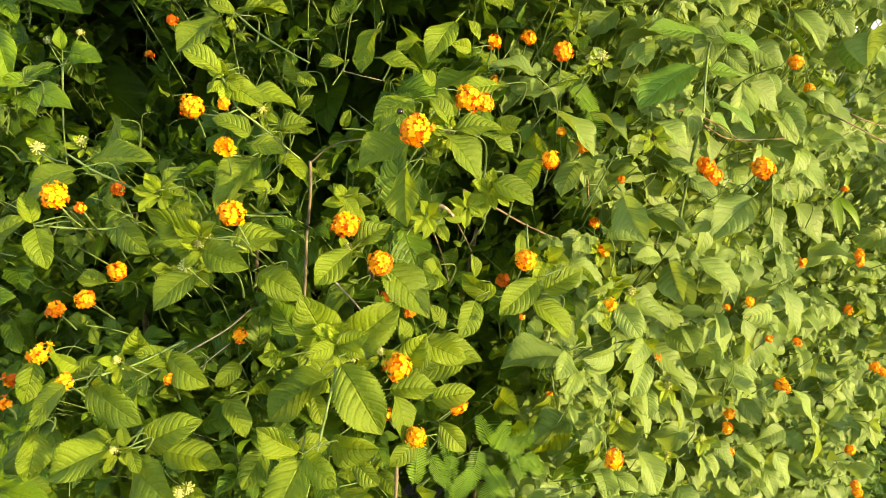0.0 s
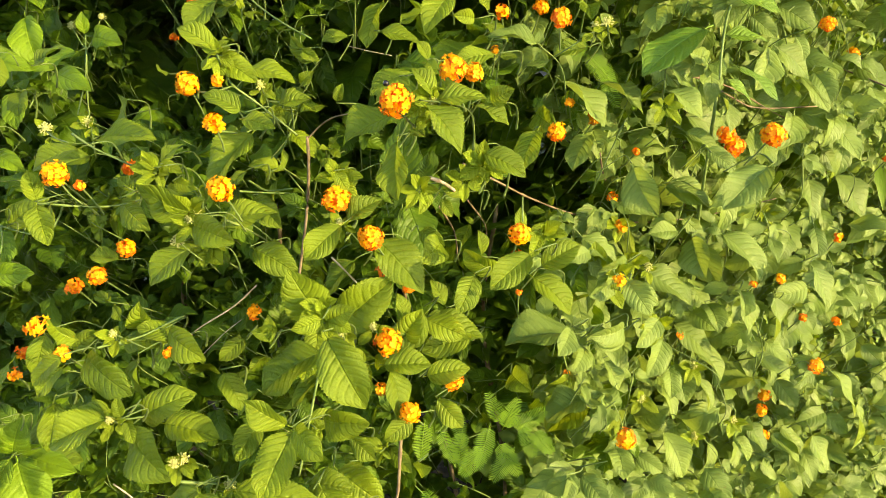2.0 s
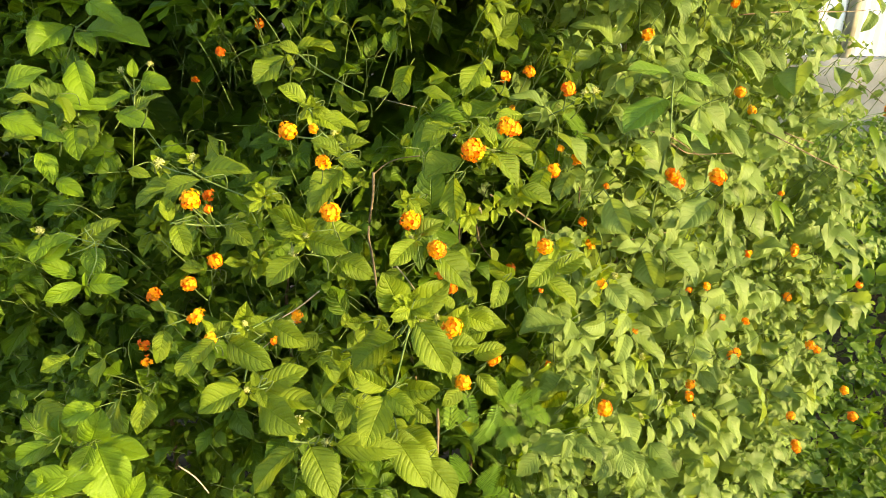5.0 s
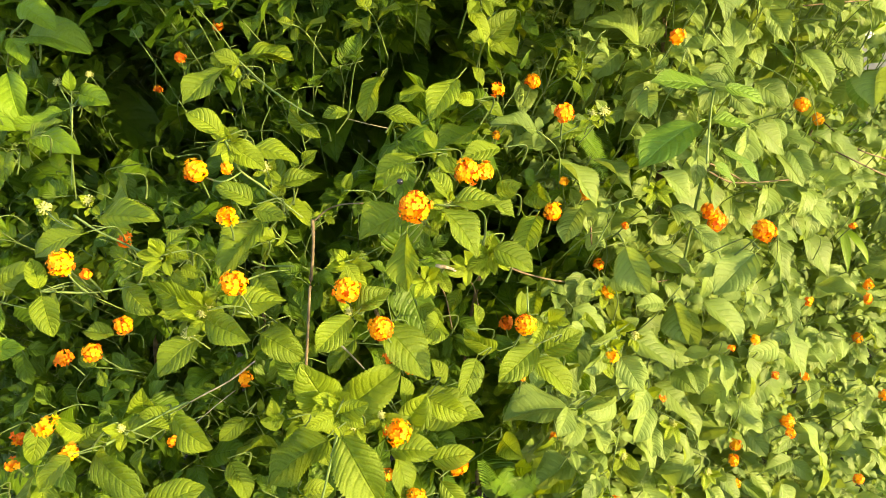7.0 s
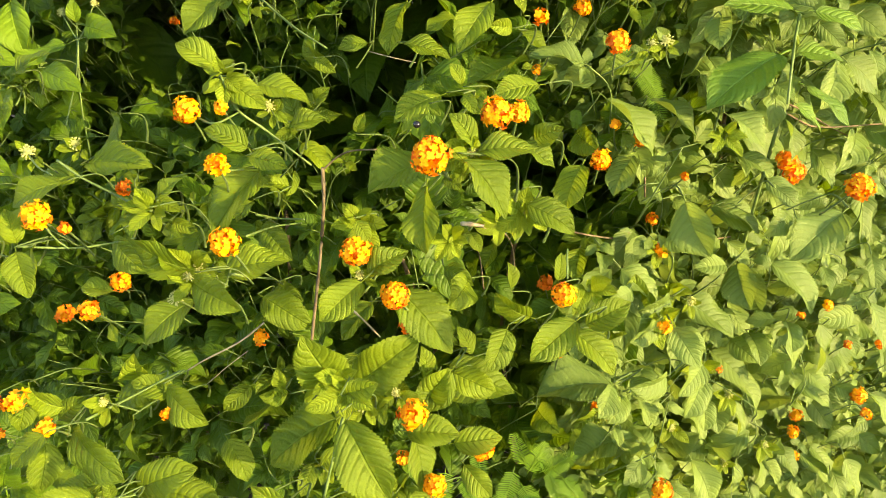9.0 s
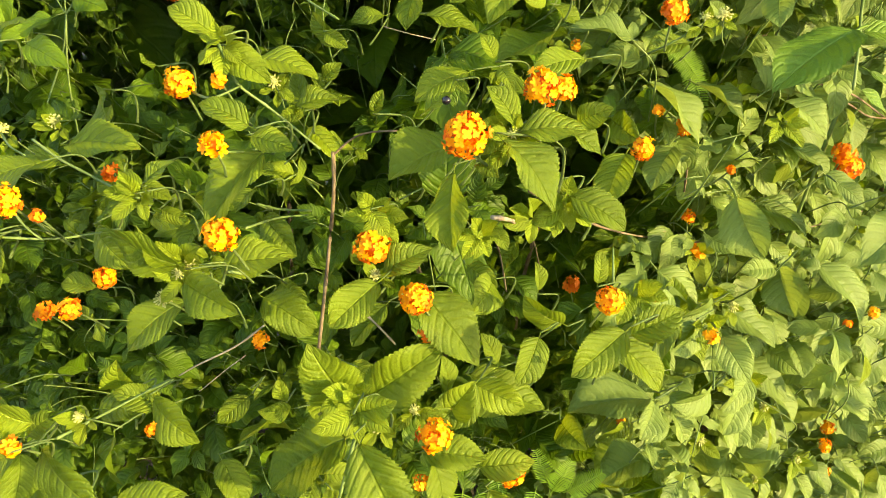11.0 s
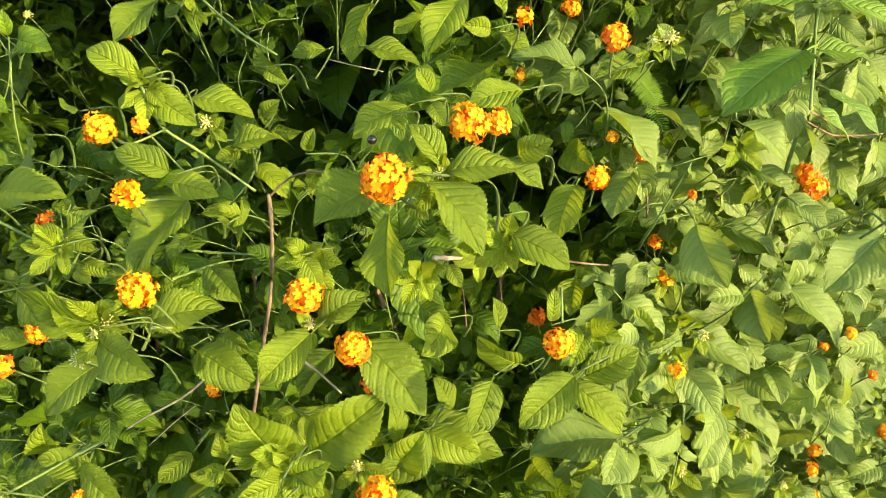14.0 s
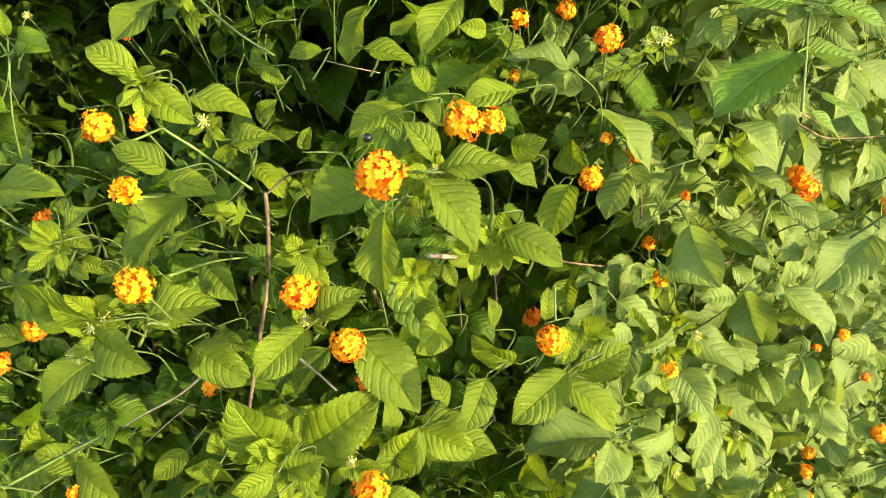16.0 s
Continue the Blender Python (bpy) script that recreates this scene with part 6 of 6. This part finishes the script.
def fill(plant, count, xs, zs, back, size, droop, seed, spread=1.0, face=0.0, lie=0.0):
    """Shoots of single leaves through a stretch of the hedge's face."""
    rng = random.Random(seed)
    tries = 0
    while count > 0 and tries < 6000:
        tries += 1
        x, z = rng.uniform(*xs), rng.uniform(*zs)
        if z > crest(x):
            continue
        root = Vector((x, front(x, z) + rng.uniform(*back), z))
        heading = Vector((rng.uniform(-.7, .7) * spread, rng.uniform(-1.0, 0.0), rng.uniform(0.1, 1.0)))
        leaves, end = sprig_leaves(rng, root, heading, rng.choice((2, 3, 3, 4)), size * rng.uniform(0.75, 1.2), droop, face, lie)
        kept = 0
        for base, axis, normal, length in leaves:
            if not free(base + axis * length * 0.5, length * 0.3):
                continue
            data, ratio = rng.choice(LEAVES[plant.key])
            part("leaf", data, plant.ob, turned(base, axis, normal, length, length * ratio * rng.uniform(0.85, 1.1), ratio))
            kept += 1
            count -= 1
            plant.leaves += 1
        if kept > 1:
            v, f = tube([root - heading * 0.02 + Vector((0, 0.04, -0.03)), root, end], 0.0009, 5, 0.6)
            part("shoot", raw_mesh("shoot", [tuple(p) for p in v], f, [(0, 0)] * len(v), GREEN), plant.ob)


fill(main, 90, (-0.15, 0.15), (0.80, 1.35), (0.09, 0.26), 0.046, 0.5, 21, lie=1.0)
fill(main, 60, (0.02, 0.24), (1.18, 1.42), (0.03, 0.14), 0.045, 0.5, 25)
fill(left, 120, (-0.45, -0.12), (0.75, 1.30), (0.10, 0.26), 0.046, 0.5, 24, lie=1.0)
fill(right, 180, (0.10, 0.80), (0.45, 1.30), (-0.02, 0.10), 0.060, 1.2, 22, face=1.0)
fill(weed, 140, (-0.95, -0.30), (0.70, 1.45), (0.20, 0.55), 0.072, 0.5, 23, lie=1.0)

SMALL = [leaf_shape(12, 4, 0.6, radians(14 + 4 * i), 0.02 + 0.03 * i, 0.13, 0.25 * (i - 2), i, 0.14, 0.0, 0.0, 0.82 + 0.04 * i) for i in range(6)]
FAR = [leaf_shape(5, 2, 0.6, radians(14 + 5 * i), 0.03 + 0.03 * i, 0.0, 0.3 * (i - 1), i, 0.1, 0.0, 0.0) for i in range(4)]


def thicket(name, parent, count, place, size, droop, material, seed, outward=1.0, label="", shapes=SMALL, clear=True, face=0.0, twig=GREEN, lie=0.0):
    """Very many leaves on shoots as one mesh."""
    rng = random.Random(seed)
    arrays = [(np.array(v), f, uv) for v, f, uv in shapes]
    verts, faces, uvs, total = [], [], [], 0
    shoots = []
    done, tries = 0, 0
    while done < count and tries < count * 3:
        tries += 1
        root = place(rng)
        if root is None:
            continue
        heading = Vector((rng.uniform(-.8, .8), rng.uniform(-1.0, 0.4) * outward, rng.uniform(0.0, 1.0)))
        leaves, end = sprig_leaves(rng, root, heading, rng.choice((2, 3, 4)), size * rng.uniform(0.65, 1.3), droop, face, lie)
        kept = 0
        for base, axis, normal, length in leaves:
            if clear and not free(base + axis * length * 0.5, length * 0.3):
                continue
            v, f, uv = rng.choice(arrays)
            m = np.array(turned(base, axis, normal, length, length * 0.6 * rng.uniform(0.8, 1.15), 0.6))
            verts.append(v @ m[:3, :3].T + m[:3, 3])
            faces += [tuple(i + total for i in q) for q in f]
            uvs += uv
            total += len(v)
            done += 1
            kept += 1
        if kept > 1:
            shoots.append(((*tube([root - heading * 0.03 + Vector((0, 0.04, -0.04)), root, end], 0.0008, 4, 0.6), None), Matrix.Identity(4)))
    ob = part(name, raw_mesh(name, np.concatenate(verts).tolist(), faces, uvs, material), parent, label=label)
    tagged(ob, kind="stuff")
    if shoots:
        tagged(part("twig_tangle", raw_mesh("twig_tangle", *joined(shoots), twig), parent, label="thin twigs"), kind="stuff")
    return ob


def face_spot(xs, zs, back):
    def pick(rng):
        x, z = rng.uniform(*xs), rng.uniform(*zs)
        return Vector((x, front(x, z) + rng.uniform(*back), z)) if z < crest(x) else None
    return pick


thicket("inner_leaves", main.ob, 7500, face_spot((-0.80, 0.30), (0.30, 1.60), (0.14, 0.50)), 0.066, 0.5, INNER_SHADE, 31, label="inner leaves with shade put in their colour", lie=1.5)
thicket("outer_leaves", right.ob, 8500, face_spot((0.10, 0.90), (0.10, 1.45), (0.00, 0.28)), 0.058, 1.2, OUTER_SHEEN, 32, label="crowded leaves, their green paled for sun sheen", face=1.0, twig=GREEN)
thicket("inner_leaves", weed.ob, 4500, face_spot((-1.50, -0.25), (0.20, 1.75), (0.28, 0.90)), 0.085, 0.5, INNER_SHADE, 33, label="inner leaves with shade put in their colour", lie=1.5)


def rim_spot(rng):
    x = rng.uniform(0.62, 0.92)
    z = rng.uniform(0.80, 1.36 - 0.55 * (x - 0.62))
    return Vector((x, 0.53 + 0.70 * x + rng.uniform(0.0, 0.16), z))


thicket("end_leaves", right.ob, 520, rim_spot, 0.055, 0.9, OUTER_SHEEN, 38, label="straggling leaves at the open end", face=0.7)


# Leaves added out of view above, set where they block sun from the left recess.
def shade_spot(rng):
    if rng.random() < 0.5:
        return Vector((rng.uniform(-0.15, 0.13), rng.uniform(0.62, 1.00), rng.uniform(1.44, 1.68)))
    return Vector((rng.uniform(-0.25, 0.65), rng.uniform(0.80, 1.30), rng.uniform(1.40, 1.95)))


thicket("upper_leaves", right.ob, 3000, shade_spot, 0.09, 0.5, OUTER_SHEEN, 36, label="added unseen leaves that shade the left recess", shapes=FAR, clear=False)


def back_spot(rng):
    x = rng.uniform(-1.9, 0.95)
    z = rng.uniform(0.03, 1.0) ** 0.7 * 1.65
    return Vector((x, 1.25 + 0.5 * max(x, 0) ** 2 + rng.uniform(0, 0.6), z))


back = thing("hedge_foliage", "crowded foliage of the hedge behind the shrubs, its colour darkened for shade", "hedge", kind="stuff")
thicket("leaves", back, 18000, back_spot, 0.16, 0.5, INNER_SHADE, 34, shapes=FAR, clear=False, lie=1.5)


def low_spot(rng):
    x, y = rng.uniform(0.7, 5.5), rng.uniform(0.6, 3.95)
    if y < 0.45 * x:
        return None
    top = 0.15 + 0.55 * max(0.0, min(1.0, (y - 1.2) / 2.2))
    return Vector((x, y, rng.uniform(0.02, 1.0) * top))


weeds = thing("ground_weeds", "low dark green weeds covering the ground by the wall", "weeds", kind="stuff")
def edge_spot(rng):
    return Vector((rng.uniform(0.70, 1.70), rng.uniform(0.60, 1.70), rng.uniform(0.02, 0.38)))


def wall_spot(rng):
    return Vector((rng.uniform(1.0, 4.5), rng.uniform(2.5, 3.9), rng.uniform(0.05, 0.76)))


thicket("tall_leaves", weeds, 7000, wall_spot, 0.085, 0.4, HERB, 39, shapes=FAR, clear=False, face=0.3)
thicket("low_leaves", weeds, 4500, edge_spot, 0.050, 0.4, HERB, 37, clear=False)
thicket("leaves", weeds, 20000, low_spot, 0.075, 0.4, HERB, 35, shapes=FAR, clear=False)
